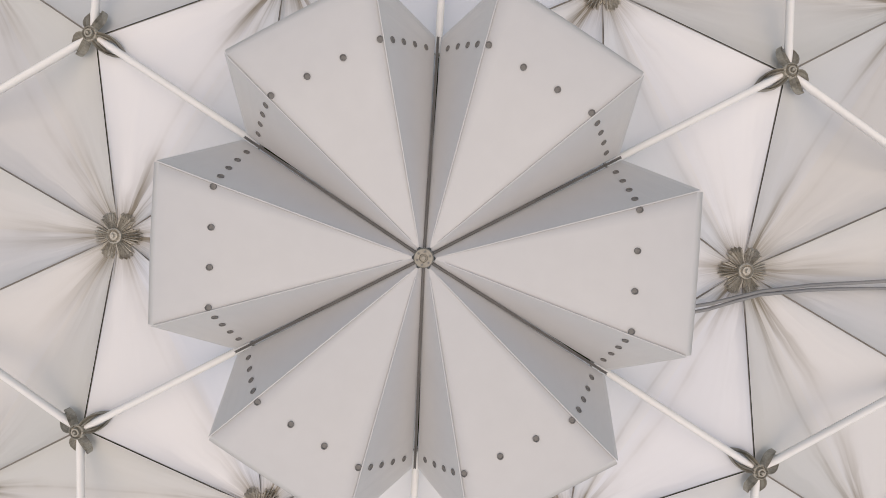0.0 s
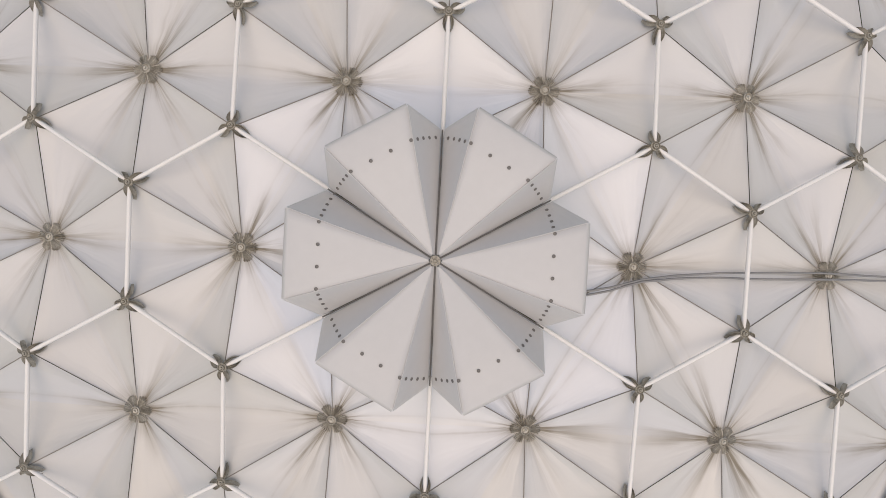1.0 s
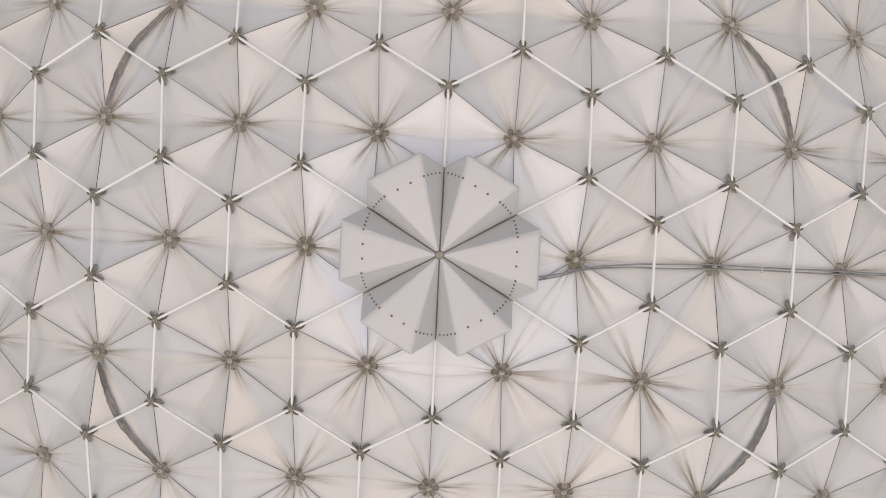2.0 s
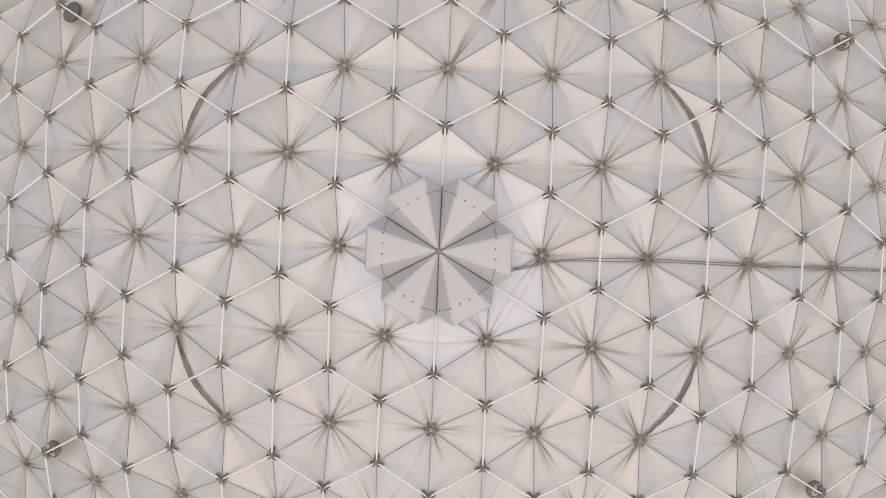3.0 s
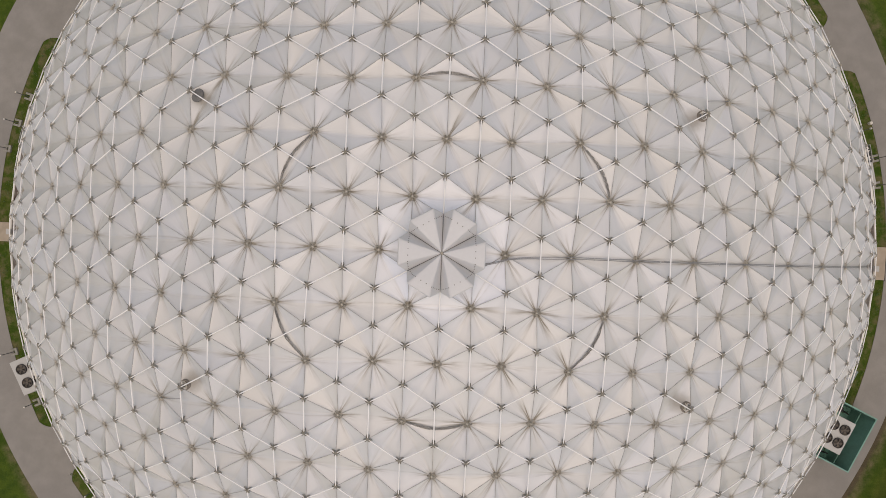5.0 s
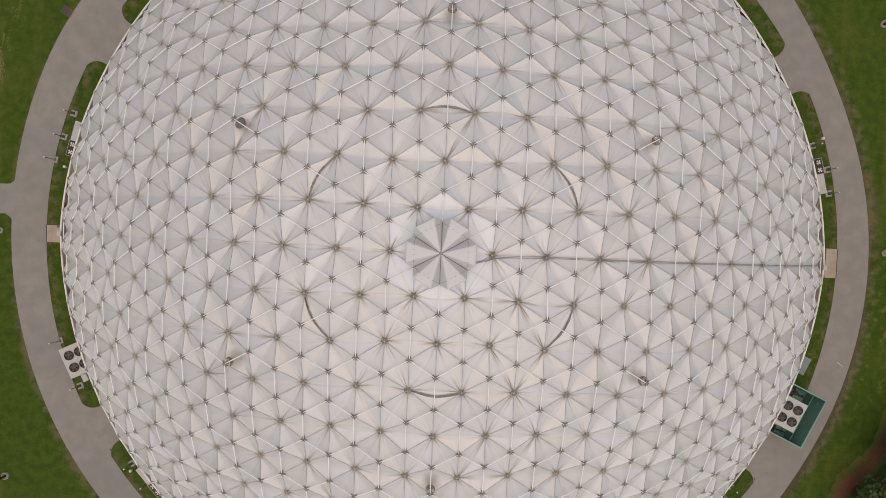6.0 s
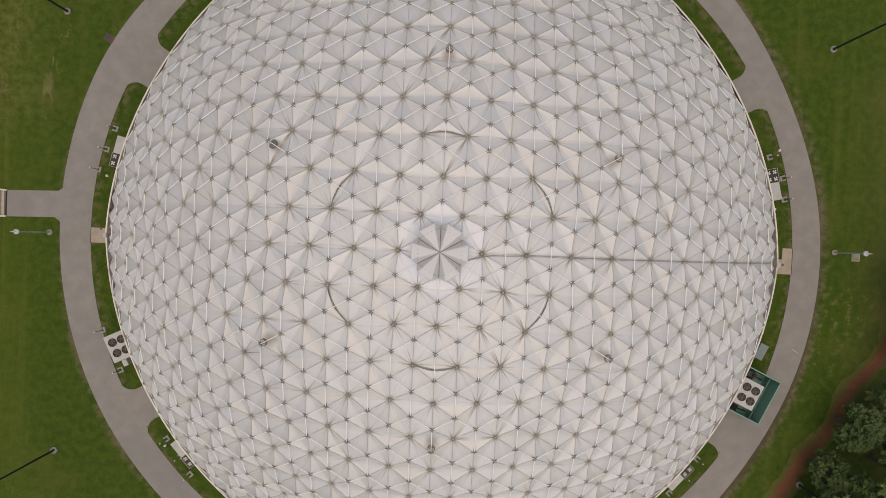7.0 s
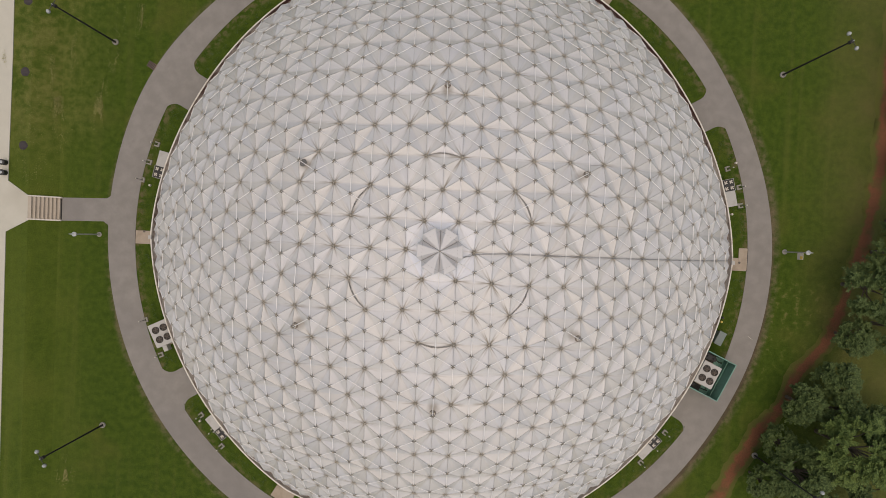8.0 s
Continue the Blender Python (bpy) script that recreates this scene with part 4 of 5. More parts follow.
box(bm, EX1 - 0.01, EY0 + 0.012, EH + 0.002, EX1 + 0.075, EY1 - 0.012, EH + 0.03, 0.004)
part("capping", bm, GREEN, enclosure)
bm = bmesh.new()
box(bm, EX0, EY0 + 0.003, -0.02, EX1 - 0.003, EY1 - 0.003, 0.04)
part("floor_plate", bm, GREEN, enclosure)
# dark sheet laid in for the shadow round the chiller
bm = bmesh.new()
box(bm, EX0, EY0 + 0.01, 0.044, 0.62, EY1 - 0.01, 0.06)
part("shade_sheet", bm, FAN, enclosure, "dark sheet standing in for shade on the enclosure floor")
for y in (-1.55, 1.5):
    bm = bmesh.new()
    tube_along(bm, [(-1.2, y, 0.35), (-0.4, y * 0.98, 0.38), (0.5, y, 0.36), (1.2, y * 0.96, 0.30)], 0.05, 8)
    part("pipe", bm, BLACK, enclosure)
for x0, y0, x1, y1, h in ((-1.15, 1.22, -0.35, 1.70, 1.05), (-0.25, 1.30, 0.35, 1.66, 0.75), (-1.2, -1.62, -0.2, -1.42, 0.5)):
    bm = bmesh.new()
    box(bm, x0, y0, 0.06, x1, y1, h, 0.03)
    lathe(bm, ((0.10, h), (0.10, h + 0.08), (0.06, h + 0.10), (0.004, h + 0.10)), 12, (x0 + x1) / 2, (y0 + y1) / 2)
    part("pump_casing", bm, BLACK, enclosure, "black pump casing")
chiller(pose(25.20, -10.66, 0.04, 0, 0, -25.0), 2.2, 1.78, 1.85, "pale grey four-fan chiller inside a green enclosure")
bm = bmesh.new()
for y in (0.32, 0.48):
    rod(bm, (-1.5, y, 1.55), (-0.86, y, 1.55), 0.05, 0.05, 10)
ob = part("pipe_pair", bm, WHITEMETAL, None, "", True, pose(25.20, -10.66, 0.04, 0, 0, -25.0))
tagged(ob, "two pale insulated pipes from the dome wall to the chiller", "pipe")


def air_unit(angle, r, flip, group="air units round the dome"):
    """A pale supply box with a black four-fan condenser butted on to it."""
    unit = thing("air_unit", pose(*polar(r, angle), 0, 0, angle), "pale grey air unit with four small black fans", "air unit", group)
    bm = bmesh.new()
    box(bm, -0.55, 0.02 * flip, 0.02, 0.5, flip * 1.15, 1.0, 0.015) if flip > 0 else box(bm, -0.55, -1.45, 0.02, 0.45, -0.02, 1.0, 0.015)
    part("casing", bm, WHITEMETAL, unit)
    bm = bmesh.new()
    y0, y1 = (-1.12, -0.005) if flip > 0 else (0.005, 1.12)
    box(bm, -0.5, y0, 0.02, 0.5, y1, 0.92, 0.015)
    part("condenser", bm, BLACK, unit)
    for x in (-0.25, 0.25):
        for y in (0.28, 0.84):
            yy = -y if flip > 0 else y
            bm = bmesh.new()
            lathe(bm, ((0.21, 0.925), (0.21, 0.95), (0.185, 0.95), (0.175, 0.93), (0.002, 0.93)), 18, x, yy)
            rosette = part("fan_ring", bm, FAN, unit)
            bm = bmesh.new()
            for k in range(4):
                c, d = polar(1, 45 + 90 * k), polar(1, 135 + 90 * k)
                at = Vector((x, yy, 0.965))
                bm.faces.new([bm.verts.new(at + c * rr + d * ww + Vector((0, 0, hh))) for rr, ww, hh in ((0.02, -0.02, 0), (0.17, -0.075, -0.01), (0.17, 0.075, 0.012), (0.02, 0.02, 0))])
            part("fan_blades", bm, PALE, rosette, "pale fan blades")
    bm = bmesh.new()
    for y in (y0 - 0.012, y1 + 0.004):
        box(bm, -0.53, y - 0.012, 0.922, 0.53, y + 0.012, 0.965)
    box(bm, 0.506, y0, 0.922, 0.53, y1, 0.965)
    part("frame", bm, WHITEMETAL, unit)
    return unit


air_unit(166.6, 27.45, -1)
air_unit(13.6, 27.55, -1)
air_unit(-138.3, 27.3, -1)
air_unit(-41.0, 27.3, -1)


def ground_light(x, y, height=0.98):
    """A floodlight post in a U-shaped concrete footing."""
    a = math.degrees(math.atan2(y, x))
    lamp = thing("ground_floodlight", pose(x, y, 0, 0, 0, a), "small floodlight on a post in a U-shaped pale concrete footing", "floodlight", "floodlights round the dome")
    bm = bmesh.new()
    box(bm, -0.22, -0.24, -0.05, -0.05, 0.24, 0.10, 0.012)
    box(bm, -0.048, 0.10, -0.05, 0.26, 0.24, 0.098, 0.012)
    box(bm, -0.048, -0.24, -0.05, 0.26, -0.10, 0.098, 0.012)
    part("footing", bm, FOOTING, lamp)
    bm = bmesh.new()
    rod(bm, (0.02, 0, -0.02), (0.02, 0, height), 0.026, 0.022, 8)
    part("post", bm, COWL, lamp)
    bm = bmesh.new()
    lathe(bm, ((0.025, height - 0.05), (0.058, height - 0.02), (0.064, height + 0.06), (0.052, height + 0.072)), 14, 0.02)
    head = part("head", bm, WHITEMETAL, lamp)
    bm = bmesh.new()
    rings = lathe(bm, ((0.054, height + 0.070), (0.04, height + 0.088), (0.002, height + 0.10)), 14, 0.02)
    bm.faces.new(rings[-1])
    part("lens", bm, PALE, head)
    return lamp


for x, y in ((-27.62, 8.58), (-28.3, 6.84), (-28.95, 5.14), (-28.19, -8.33), (-26.57, -11.63), (-22.49, -17.31), (-21.23, -18.69), (-20.41, -20.26), (26.93, 8.70), (28.13, 7.00), (28.37, 5.25), (22.37, -16.91), (21.32, -18.33), (20.20, -19.94)):
    ground_light(x, y)

bm = bmesh.new()
box(bm, -0.31, -0.60, -0.02, 0.31, 0.60, 0.62, 0.02)
lidded = thing("utility_box", pose(26.85, -7.45, 0, 0, 0, -24.5), "pale green utility box on the grass beside the dome", "utility box")
part("body", bm, GREENBOX, lidded)
bm = bmesh.new()
box(bm, -0.36, -0.66, 0.622, 0.36, 0.66, 0.70, 0.015)
part("lid", bm, GREENBOX, lidded)
for x, y, material, name, label in ((27.2, -5.95, YELLOW, "hydrant", "small yellow standpipe on the grass"), (27.3, -5.55, BLACK, "valve_box", "small black valve box on the grass"), (-28.19, 4.63, PALE, "stake", "small pale stake in the grass"), (27.7, 9.3, PALE, "stake", "small pale stake in the grass"), (27.6, 4.4, PALE, "stake", "small pale stake in the grass"), (-22.6, -17.9, PALE, "stake", "small pale stake in the grass")):
    bm = bmesh.new()
    rings = lathe(bm, ((0.11, -0.02), (0.11, 0.16), (0.08, 0.20), (0.002, 0.21)), 10)
    bm.faces.new(rings[-1])
    tagged(part(name, bm, material, None, "", False, pose(x, y, 0)), label, name.split("_")[0])

# pale lamps on the curb above two of the landings
for a in (180.6, -0.4):
    bm = bmesh.new()
    box(bm, -0.14, -0.17, 0, 0.14, 0.17, 0.16, 0.02)
    tagged(part("wall_light", bm, WHITEMETAL, None, "", False, pose(*polar(26.52, a, RIM_Z + 0.058), 0, 0, a)), "white lamp housing on the dome curb over a landing", "wall light", "lamps over the landings")


def pole_lamp(x, y, height, turn):
    """A tall black pole on a round concrete foot, with two floodlights on a cross arm."""
    lamp = thing("street_lamp", pose(x, y, 0, 0, 0, turn), "tall black lamp pole with two floodlights and a round concrete foot", "street lamp", "lamp poles round the dome")
    bm = bmesh.new()
    rings = lathe(bm, ((0.28, -0.05), (0.28, 0.10), (0.25, 0.13), (0.20, 0.13), (0.17, 0.05), (0.002, 0.05)), 20)
    bm.faces.new(rings[-1])
    part("foot", bm, FOOTING, lamp, "worn concrete foot")
    bm = bmesh.new()
    rod(bm, (0, 0, 0.05), (0, 0, height), 0.090, 0.062, 12)
    part("pole", bm, BLACK, lamp)
    bm = bmesh.new()
    rod(bm, (0, -0.62, height + 0.02), (0, 0.62, height + 0.02), 0.022, 0.022, 8)
    part("cross_arm", bm, BLACK, lamp)
    bm = bmesh.new()
    box(bm, -0.16, -0.14, height - 0.28, 0.16, 0.14, height - 0.02, 0.03)
    part("gear_box", bm, BLACK, lamp)
    bm = bmesh.new()
    rod(bm, (0, 0, height - 0.03), (0, 0, height + 0.16), 0.03, 0.03, 8)
    part("photocell", bm, GLOBE, lamp, "small pale photocell")
    for s in (-1, 1):
        bm = bmesh.new()
        lathe(bm, ((0.02, 0.10), (0.10, 0.08), (0.15, -0.02), (0.16, -0.10), (0.14, -0.11)), 18)
        head = part("floodlight", bm, GALV, lamp, "", True, Matrix.Translation((0, s * 0.64, height + 0.06)) @ pose(0, 0, 0, 18 * s, 0, 0))
        bm = bmesh.new()
        rings = lathe(bm, ((0.105, 0.080), (0.075, 0.112), (0.002, 0.12)), 18)
        bm.faces.new(rings[-1])
        part("lens_cap", bm, GLOBE, head)
    return lamp


pole_lamp(-31.94, 18.1, 7.3, 150)
pole_lamp(-32.06, -18.76, 7.1, -150)
pole_lamp(31.69, 17.85, 7.75, 30.5)
pole_lamp(31.19, -18.76, 7.8, -31)


def post_lamp(x, y, height, turn, sign=False):
    """A short galvanised post with a round foot and a pointed lantern."""
    lamp = thing("post_lamp", pose(x, y, 0, 0, 0, turn), "short galvanised post lamp" + (" with a yellow and white sign" if sign else " on the lawn beside the path"), "post lamp", "post lamps by the path")
    bm = bmesh.new()
    rings = lathe(bm, ((0.24, -0.05), (0.24, 0.05), (0.14, 0.09), (0.12, 0.16), (0.002, 0.16)), 18)
    bm.faces.new(rings[-1])
    part("foot", bm, FOOTING, lamp)
    bm = bmesh.new()
    rod(bm, (0, 0, 0.16), (0, 0, height), 0.07, 0.05, 10)
    part("post", bm, GALV, lamp)
    bm = bmesh.new()
    rings = lathe(bm, ((0.08, height), (0.20, height + 0.05), (0.21, height + 0.16), (0.10, height + 0.22), (0.04, height + 0.26)), 16)
    bm.faces.new(rings[-1])
    part("lantern", bm, GLOBE, lamp)
    bm = bmesh.new()
    rod(bm, (0, 0, height + 0.24), (0.36, 0, height + 0.30), 0.07, 0.015, 8)
    part("finial", bm, GLOBE, lamp)
    if sign:
        bm = bmesh.new()
        box(bm, -0.09, -0.66, height - 1.05, -0.06, -0.06, height - 0.35, 0.006)
        board = part("sign_board", bm, PALE, lamp, "white sign board")
        bm = bmesh.new()
        box(bm, -0.097, -0.62, height - 0.72, -0.092, -0.34, height - 0.39, 0.002)
        part("sign_panel", bm, YELLOW, board, "yellow panel of a sign")
        for k in range(3):
            bm = bmesh.new()
            box(bm, -0.095, -0.62, height - 0.82 - 0.07 * k, -0.092, -0.14, height - 0.79 - 0.07 * k)
            part("text_bar", bm, GALV, board, "grey line of a sign")
    return lamp


post_lamp(-32.95, -0.3, 3.0, 180)
post_lamp(32.9, 1.04, 2.85, 0, True)

# ---- stairs up to the plaza ----
TREAD = plain("pale_tan_tread", (0.40, 0.345, 0.275), 0.9, 0.0, 6.0, 0.2, (0.33, 0.28, 0.22))
stairs = thing("stairs", pose(-36.72, 1.97, 0), "tan concrete stairs with side curbs up to the plaza", "stairs")
TREADS = 8
run, rise_ = 2.18 / TREADS, RISE / TREADS
for k in range(TREADS):
    bm = bmesh.new()
    box(bm, -run * (k + 1) - (0.06 if k < TREADS - 1 else 0.10), -1.02, -0.2, -run * k, 1.02, rise_ * (k + 1), 0.006)
    part("step", bm, TREAD, stairs)
    bm = bmesh.new()
    box(bm, -run * k - 0.012, -1.0, rise_ * (k + 1) + 0.001, -run * k + 0.012, 1.0, rise_ * (k + 1) + 0.008)
    part("nosing", bm, GRILLE, stairs)
for s in (-1, 1):
    bm = bmesh.new()
    prof = [(0.12, -0.2), (0.12, 0.16), (-2.3, RISE + 0.10), (-2.3, -0.2)]
    sides = [[bm.verts.new((x, y, z)) for x, z in prof] for y in (s * 1.03, s * 1.16)]
    for k in range(4):
        bm.faces.new((sides[0][k], sides[0][(k + 1) % 4], sides[1][(k + 1) % 4], sides[1][k]))
    bm.faces.new(sides[0])
    bm.faces.new(sides[1][::-1])
    part("side_curb", bm, PALE, stairs)
# black strip in place of the shade along the lowest riser
bm = bmesh.new()
box(bm, 0.004, -1.0, 0.0, 0.11, 1.0, 0.022)
part("foot_shade", bm, BLACK, stairs, "dark strip standing in for shade at the foot")

for y in (5.1, 6.05):
    bin_ = thing("litter_bin", pose(-41.15, y, RISE), "squat black bin with a pale lid on the plaza", "bin", "bins on the plaza")
    bm = bmesh.new()
    lathe(bm, ((0.002, 0), (0.24, 0), (0.28, 0.42), (0.25, 0.46), (0.14, 0.48)), 18)
    part("drum", bm, BLACK, bin_)
    bm = bmesh.new()
    rings = lathe(bm, ((0.14, 0.47), (0.13, 0.51), (0.002, 0.53)), 14)
    bm.faces.new(rings[-1])
    part("lid", bm, GLOBE, bin_)

# drain beside the path
drain = thing("drain_inlet", pose(-28.4, 16.05, 0, 0, 0, 60), "dark rusty drain inlet at the edge of the path", "drain")
bm = bmesh.new()
box(bm, -0.30, -0.42, -0.05, 0.30, 0.42, 0.05, 0.01)
part("box", bm, RUST, drain)
for k in range(6):
    bm = bmesh.new()
    box(bm, -0.26, -0.36 + k * 0.13, 0.051, 0.26, -0.29 + k * 0.13, 0.065, 0.004)
    part("bar", bm, FAN, drain)

# dark mulch rings left on the lawn
SOIL = plain("dark_soil", (0.044, 0.036, 0.036), 0.95, 0.0, 6.0, 0.6, (0.028, 0.024, 0.026), 0.04)
for x, y in ((-39.6, 14.6), (-39.6, 7.75), (-39.5, 21.2)):
    bm = bmesh.new()
    rings = []
    rng = random.Random(int(x * 10 + y))
    for r, z in ((0.46, -0.03), (0.36, 0.03), (0.18, 0.05)):
        rings.append([bm.verts.new((r * rng.uniform(0.88, 1.1) * math.cos(t), r * rng.uniform(0.88, 1.1) * math.sin(t), z)) for t in np.linspace(0, 2 * math.pi, 22, endpoint=False)])
    for lo, hi in zip(rings, rings[1:]):
        for k in range(22):
            bm.faces.new((lo[k], lo[(k + 1) % 22], hi[(k + 1) % 22], hi[k]))
    bm.faces.new(rings[-1])
    tagged(part("mulch_ring", bm, SOIL, None, "", True, pose(x, y, RISE - 0.05)), "round patch of dark soil in the lawn", "soil patch", "soil patches on the lawn")

# red mulch band along the trees
bm = bmesh.new()
across = bm.loops.layers.uv.new("across")
line = [(42.2, 60.0), (42.0, 34.0), (41.9, 22.0), (41.5, 9.3), (40.5, 2.8), (39.5, -1.4), (38.4, -5.0), (37.1, -7.9), (34.8, -10.9), (32.9, -14.6), (31.0, -17.0), (28.7, -21.4), (26.0, -27.0)]
rows = []
for k in range(260):
    t = k / 259 * (len(line) - 1)
    i = min(int(t), len(line) - 2)
    a, b = Vector((*line[i], 0)), Vector((*line[i + 1], 0))
    p = a.lerp(b, t - i)
    side = (b - a).cross(Vector((0, 0, 1))).normalized()
    row = []
    for e, z in ((-1.0, -0.02), (-0.92, 0.006), (0, 0.035), (0.92, 0.006), (1.0, -0.02)):
        w = 1.02 + 0.45 * noise.noise(Vector((p.x * 0.35, p.y * 0.35, e * 3))) + 0.30 * noise.noise(Vector((p.x * 1.6, p.y * 1.6, e * 5)))
        row.append(bm.verts.new(p + side * max(w, 0.3) * e + Vector((0, 0, z))))
    rows.append(row)
for lo, hi in zip(rows, rows[1:]):
    for c in range(4):
        f = bm.faces.new((lo[c], lo[c + 1], hi[c + 1], hi[c]))
        for loop, e in zip(f.loops, (c, c + 1, c + 1, c)):
            loop[across].uv = ((1.0, 0.92, 0.0, 0.92, 1.0)[e], 0.0)
tagged(part("mulch_bed", bm, MULCH, None, "", True), "band of red mulch between lawn and trees", "mulch", "", "structure")


# ---- trees ----
def tree_meshes(seed, height, spread_):
    """Trunk with limbs, and a crown of leaf clumps with gaps, as two bmeshes."""
    rng = random.Random(seed)
    wood = bmesh.new()
    top = height * 0.55
    rod(wood, (0, 0, -0.1), (0.1, 0.05, top), 0.22, 0.12, 10)
    verts, faces = [], []
    clumps = []
    for k in range(58):
        a = rng.uniform(0, 2 * math.pi)
        e = rng.uniform(0.01, 1.0) ** 0.62
        z = height * (0.96 - 0.50 * e * e * rng.uniform(0.55, 1.15))
        c = Vector((spread_ * e * math.cos(a), spread_ * e * math.sin(a), z))
        clumps.append(c)
        if k % 4 == 0:
            start = Vector((0.05, 0.03, rng.uniform(0.3, 0.55) * height))
            bend = start.lerp(c, 0.55) + Vector((0, 0, 0.25))
            rod(wood, start, bend, 0.07, 0.045, 6)
            rod(wood, bend, c, 0.045, 0.012, 6)
    for c in clumps:
        size = rng.uniform(0.55, 1.15) * spread_ * 0.34
        out = Vector((c.x, c.y, 0.35 * spread_)).normalized()
        for _ in range(rng.randint(11, 15)):
            # a twig that sprays outward and up, set with leaves on both sides and drooping at its tip
            d = (Vector((rng.gauss(0, 1), rng.gauss(0, 1), rng.gauss(0.25, 0.45))) + out * 0.7).normalized()
            length = size * rng.uniform(0.55, 1.25)
            side = d.cross(Vector((0, 0, 1)))
            side = side.normalized() if side.length > 0.05 else Vector((1, 0, 0))
            for k in range(19):
                t = 0.12 + 0.88 * k / 18
                stem = c + d * length * t + Vector((0, 0, -0.22 * length * t * t))
                e = 1 if k % 2 else -1
                u = (side * e * rng.uniform(0.6, 1.0) + d * rng.uniform(0.3, 0.9) + Vector((0, 0, rng.uniform(-0.35, 0.25)))).normalized()
                n = (Vector((0, 0, 1)) + u * rng.uniform(-0.5, 0.3) + side * rng.uniform(-0.5, 0.5)).normalized()
                w = n.cross(u).normalized()
                s = rng.uniform(0.10, 0.18) * (1.15 - 0.45 * t)
                base = len(verts)
                p = stem + u * s * 0.9
                verts.extend([p - u * s, p + w * s * 0.50 - n * 0.02, p + u * s * 1.1 - n * 0.03, p - w * s * 0.50 - n * 0.02])
                faces.append((base, base + 1, base + 2, base + 3))
    return wood, verts, faces


TREE_KINDS = []


def tree(x, y, kind, turn, size, label):
    if len(TREE_KINDS) <= kind:
        wood, verts, faces = tree_meshes(40 + kind, (7.2, 6.2, 5.0)[kind], (3.1, 2.6, 2.2)[kind])
        data = bpy.data.meshes.new("crown")
        data.from_pydata(verts, [], faces)
        data.materials.append(PALELEAF if kind == 0 else LEAF)
        trunk = bpy.data.meshes.new("trunk")
        wood.to_mesh(trunk)
        wood.free()
        trunk.materials.append(BARK)
        TREE_KINDS.append((trunk, data))
    root = thing("tree", pose(x, y, 0, 0, 0, turn) @ Matrix.Scale(size, 4), label, "tree", "trees beyond the mulch")
    for name, data in zip(("trunk", "crown"), TREE_KINDS[kind]):
        ob = new(name, data)
        ob.parent = root


BIG, MID, LOW = "tall broadleaf tree with a full yellowish green crown", "green broadleaf tree with an open uneven crown", "young broadleaf tree with a low green crown"
for x, y, kind, turn, size, label in ((35.4, -15.6, 0, 20, 1.0, BIG), (37.6, -2.6, 1, 200, 0.85, MID), (32.3, -12.4, 2, 140, 0.75, LOW), (35.2, -10.0, 2, 75, 0.75, LOW), (35.6, -12.9, 2, 10, 0.8, LOW), (30.4, -16.2, 2, 300, 0.62, LOW), (37.2, -7.3, 2, 220, 0.7, LOW), (40.2, 0.6, 1, 60, 0.9, MID), (40.6, -6.2, 1, 95, 0.8, MID), (29.2, -19.9, 2, 250, 0.6, LOW), (32.6, -20.2, 2, 30, 0.75, LOW), (37.2, -20.2, 1, 80, 1.05, MID), (39.6, -14.0, 2, 160, 0.9, LOW), (42.2, 8.8, 2, 50, 0.8, LOW), (33.9, -24.5, 0, 260, 0.9, BIG), (31.6, -18.4, 1, 130, 0.85, MID), (41.4, 3.6, 1, 15, 0.8, MID), (42.0, 14.4, 2, 115, 0.8, LOW), (42.2, 19.5, 1, 65, 0.7, MID)):
    near_band = y > -8
    tree(x + (1.0 if near_band else 1.6), y + (0.8 if near_band else -0.5), kind, turn, size, label)

# ---- weeds in the beds at the foot of the dome ----
rng = random.Random(77)
verts, faces = [], []
for _ in range(2600):
    a = rng.uniform(0, 360)
    if min(abs((a - m + 180) % 360 - 180) for m in (30, 90, 150, 210, 270, 330)) < 4.0 or min(abs((a - m + 180) % 360 - 180) for m in (0, 60, 120, 180, 240, 300)) < 2.6:
        continue
    near_end = min(abs((a - m + 180) % 360 - 180) for m in (30, 90, 150, 210, 270, 330)) < 9
    if not near_end and rng.random() < 0.55:
        continue
    r = rng.uniform(27.2, 29.2)
    p = polar(r, a, 0.02) + Vector((0, -0.1, 0))
    for _ in range(4):
        t = rng.uniform(0, 6.28)
        d = Vector((math.cos(t), math.sin(t), 0))
        s = rng.uniform(0.03, 0.075)
        q = p + Vector((rng.gauss(0, 0.07), rng.gauss(0, 0.07), rng.uniform(0, 0.07)))
        base = len(verts)
        verts.extend([q, q + d * s + Vector((-d.y, d.x, 0)) * s * 0.45 + Vector((0, 0, 0.03)), q + d * s * 2 + Vector((0, 0, 0.01)), q + d * s - Vector((-d.y, d.x, 0)) * s * 0.45 + Vector((0, 0, 0.03))])
        faces.append((base, base + 1, base + 2, base + 3))
data = bpy.data.meshes.new("weeds")
data.from_pydata([tuple(v) for v in verts], [], faces)
WEED = plain("yellow_green_weeds", (0.052, 0.090, 0.018), 0.8, 0.0, 3.0, 0.5, (0.040, 0.070, 0.014))
data.materials.append(WEED)
tagged(new("weeds", data), "low yellow-green weeds in the beds round the dome", "weeds", "", "stuff")

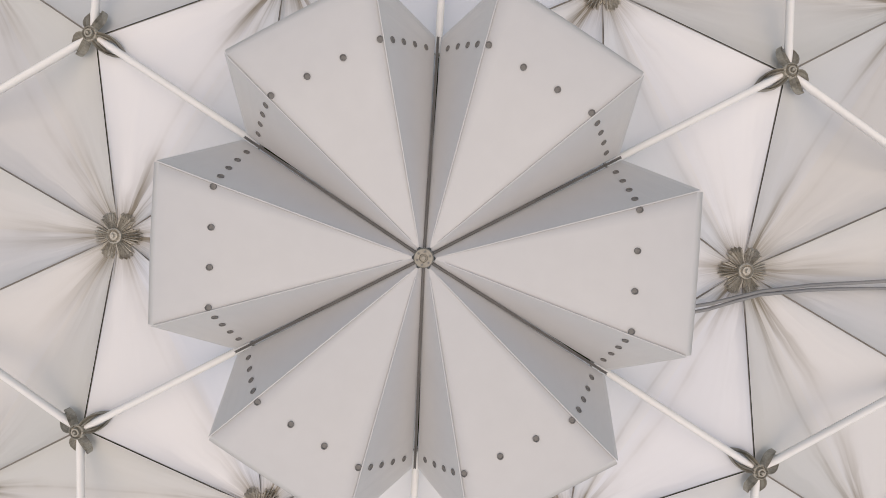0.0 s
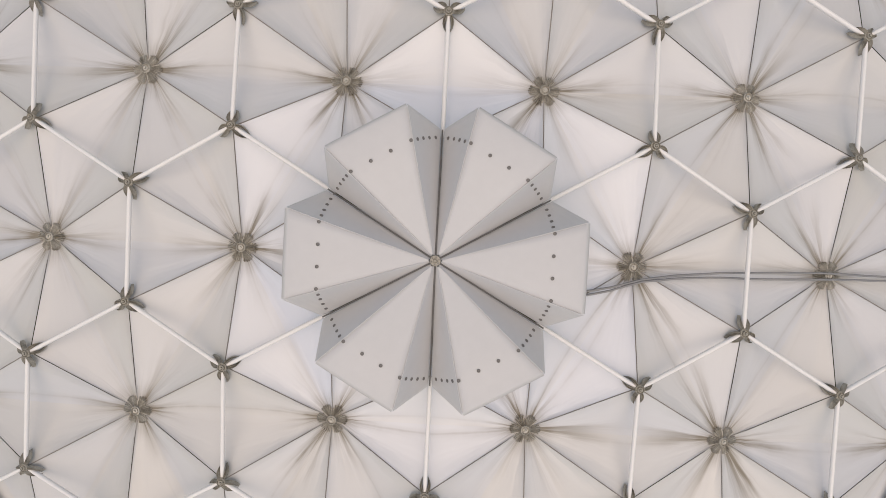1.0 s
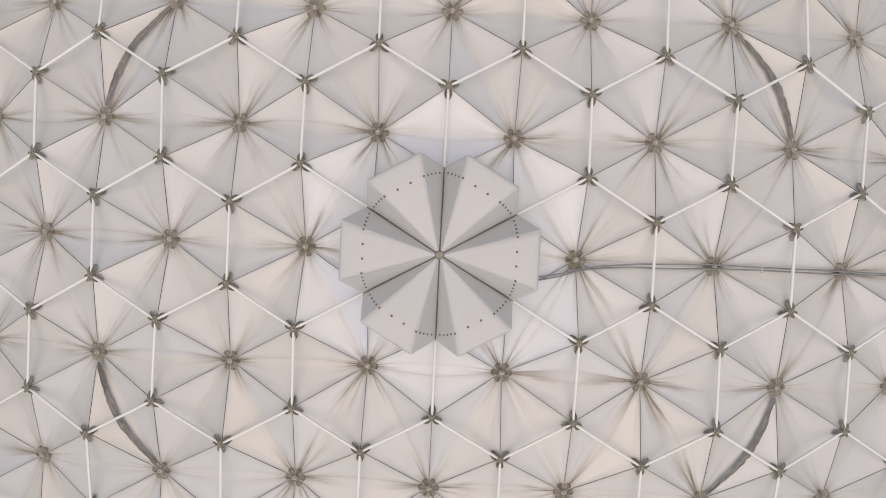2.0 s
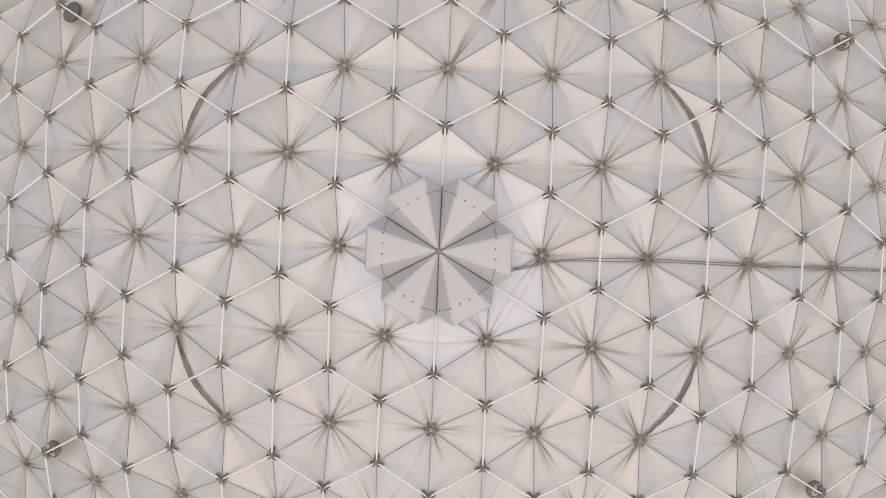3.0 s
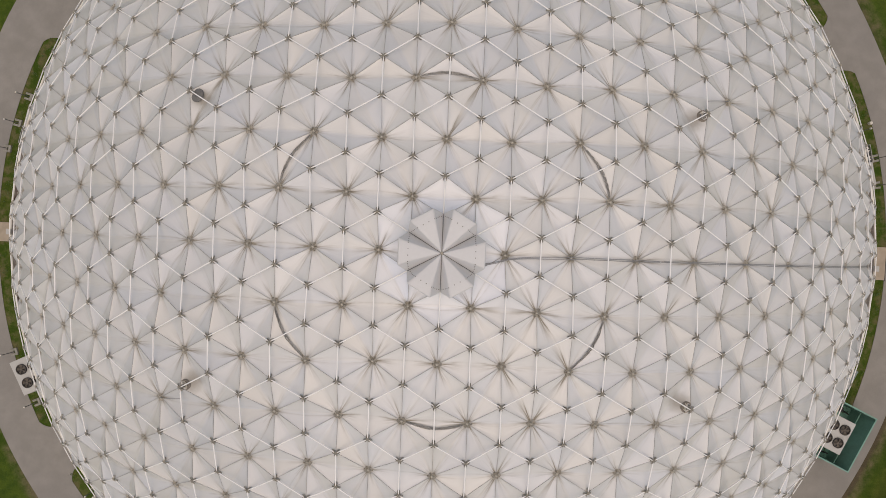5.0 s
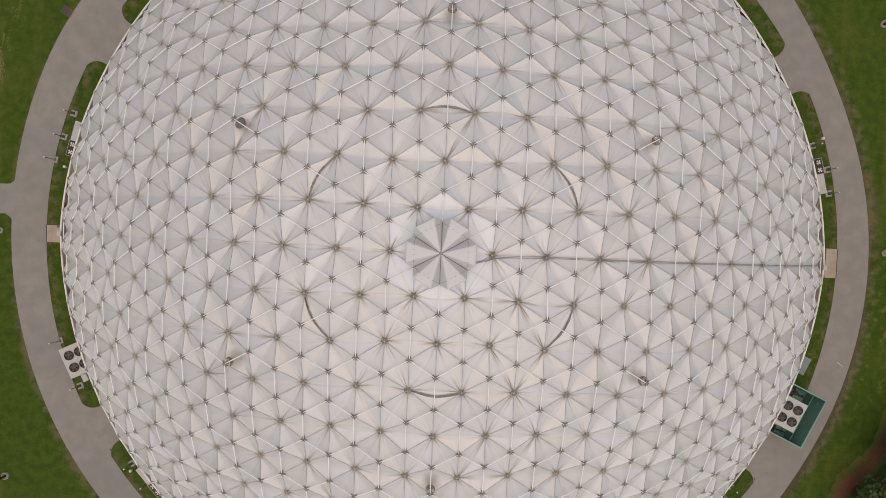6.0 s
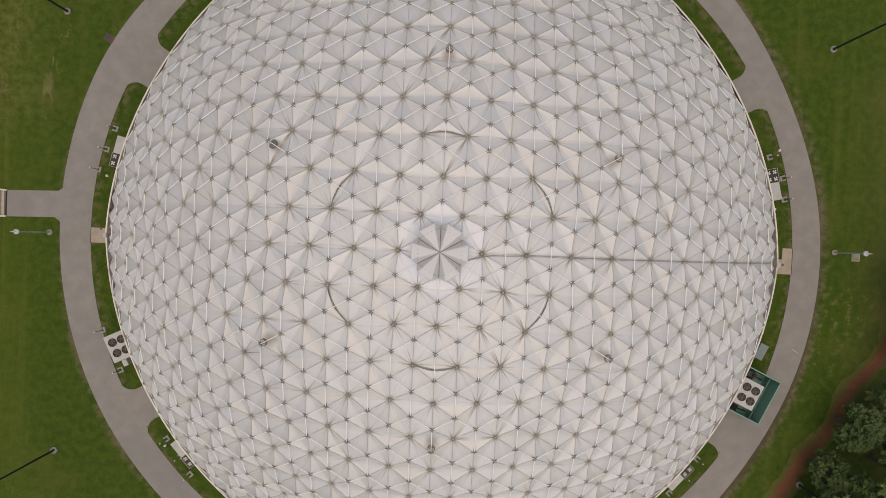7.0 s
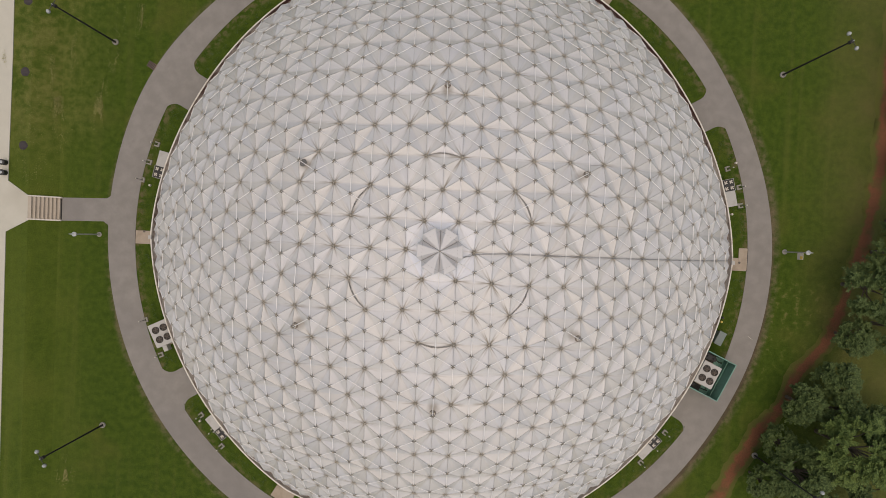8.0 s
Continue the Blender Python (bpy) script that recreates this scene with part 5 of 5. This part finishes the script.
# ---- straw left in the lawn ----
verts, faces = [], []
rng = random.Random(31)
for cx, cy, sx, sy, count in ((-37.2, 12.0, 0.26, 1.0, 380), (-33.4, 11.5, 0.30, 0.8, 400), (-32.9, 13.6, 0.18, 0.9, 130), (-36.9, 9.4, 0.5, 0.8, 60), (-35.6, -23.5, 0.42, 0.55, 420), (-32.1, 16.6, 0.32, 0.7, 130), (-31.5, 20.2, 0.3, 0.9, 130), (-29.6, 20.6, 0.4, 0.9, 150), (-37.6, 15.5, 0.15, 1.6, 120), (-38.6, 10.6, 0.6, 1.5, 110), (-36.0, 17.0, 0.3, 1.8, 120), (-38.9, 5.6, 0.7, 0.7, 90), (-41.5, 15.7, 0.25, 0.35, 60), (-41.4, 8.2, 0.18, 0.2, 25)):
    for _ in range(count * 3):
        x, y = rng.gauss(cx, sx * 0.8), rng.gauss(cy, sy)
        x += 0.22 * noise.noise(Vector((x * 2.0, y * 0.5, 3.0)))
        if noise.noise(Vector((x * 1.6, y * 0.55, 7.0))) < -0.10:
            continue
        t = rng.uniform(0, 6.28)
        d = Vector((math.cos(t), math.sin(t), 0))
        w = Vector((-d.y, d.x, 0)) * rng.uniform(0.005, 0.012)
        z = 0.02 + max(0.0, min(1.0, (-36.95 - x) / 2.05)) * (RISE - 0.06) + (0.065 if x < -40.7 else 0.0)
        q = Vector((x, y, z))
        s = rng.uniform(0.03, 0.08)
        base = len(verts)
        verts.extend([tuple(q - w), tuple(q + w), tuple(q + d * s + w * 0.4 + Vector((0, 0, 0.03))), tuple(q + d * s - w * 0.4 + Vector((0, 0, 0.03)))])
        faces.append((base, base + 1, base + 2, base + 3))
data = bpy.data.meshes.new("straw")
data.from_pydata(verts, [], faces)
data.materials.append(plain("dry_straw", (0.29, 0.255, 0.10), 0.9, 0.0, 3.0, 0.4, (0.21, 0.185, 0.07)))
tagged(new("straw", data), "dry yellow straw scattered on the lawn", "straw", "", "stuff")

bm = bmesh.new()
box(bm, -0.26, -0.014, 0.0205, 0.26, 0.014, 0.0235)
tagged(part("paint_mark", bm, PALE, None, "", False, pose(30.1, -7.4, 0, 0, 0, -35)), "short white paint mark on the asphalt path", "paint mark")


# roof panels: the nearest are parts of their own, the rest joined
for P, Q, A, B, crown in [d for d in diamonds if not d[4]][:300]:
    bm = bmesh.new()
    layer = bm.loops.layers.uv.new("fold")
    fold_panel(bm, layer, P, Q, A, B)
    finish("panel", bm, PALER if max(radius_of(P), radius_of(Q)) < 2.7 else SHEET, dome)
bm = bmesh.new()
layer = bm.loops.layers.uv.new("fold")
for P, Q, A, B, crown in [d for d in diamonds if not d[4]][300:]:
    fold_panel(bm, layer, P, Q, A, B, 6)
trim(bm)
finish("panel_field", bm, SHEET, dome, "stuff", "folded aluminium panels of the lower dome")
# inner crown sheets below the cap
bm = bmesh.new()
layer = bm.loops.layers.uv.new("fold")
for P, Q, A, B, crown in [d for d in diamonds if d[4]]:
    fold_panel(bm, layer, P, Q, A, B)
finish("crown_sheet", bm, PALER, dome, "", "paler sheets round the cap")
spread("tube", tube_mesh, tube_poses, TUBE, 300, "white tubes between the raised hubs")
spread("star_hub", star_mesh, star_poses, CASTDARK, 300, "cast hubs with hooked feet")
spread("rosette_hub", rosette_mesh, low_poses, CAST, 300, "cast rosettes at the sunken joints")
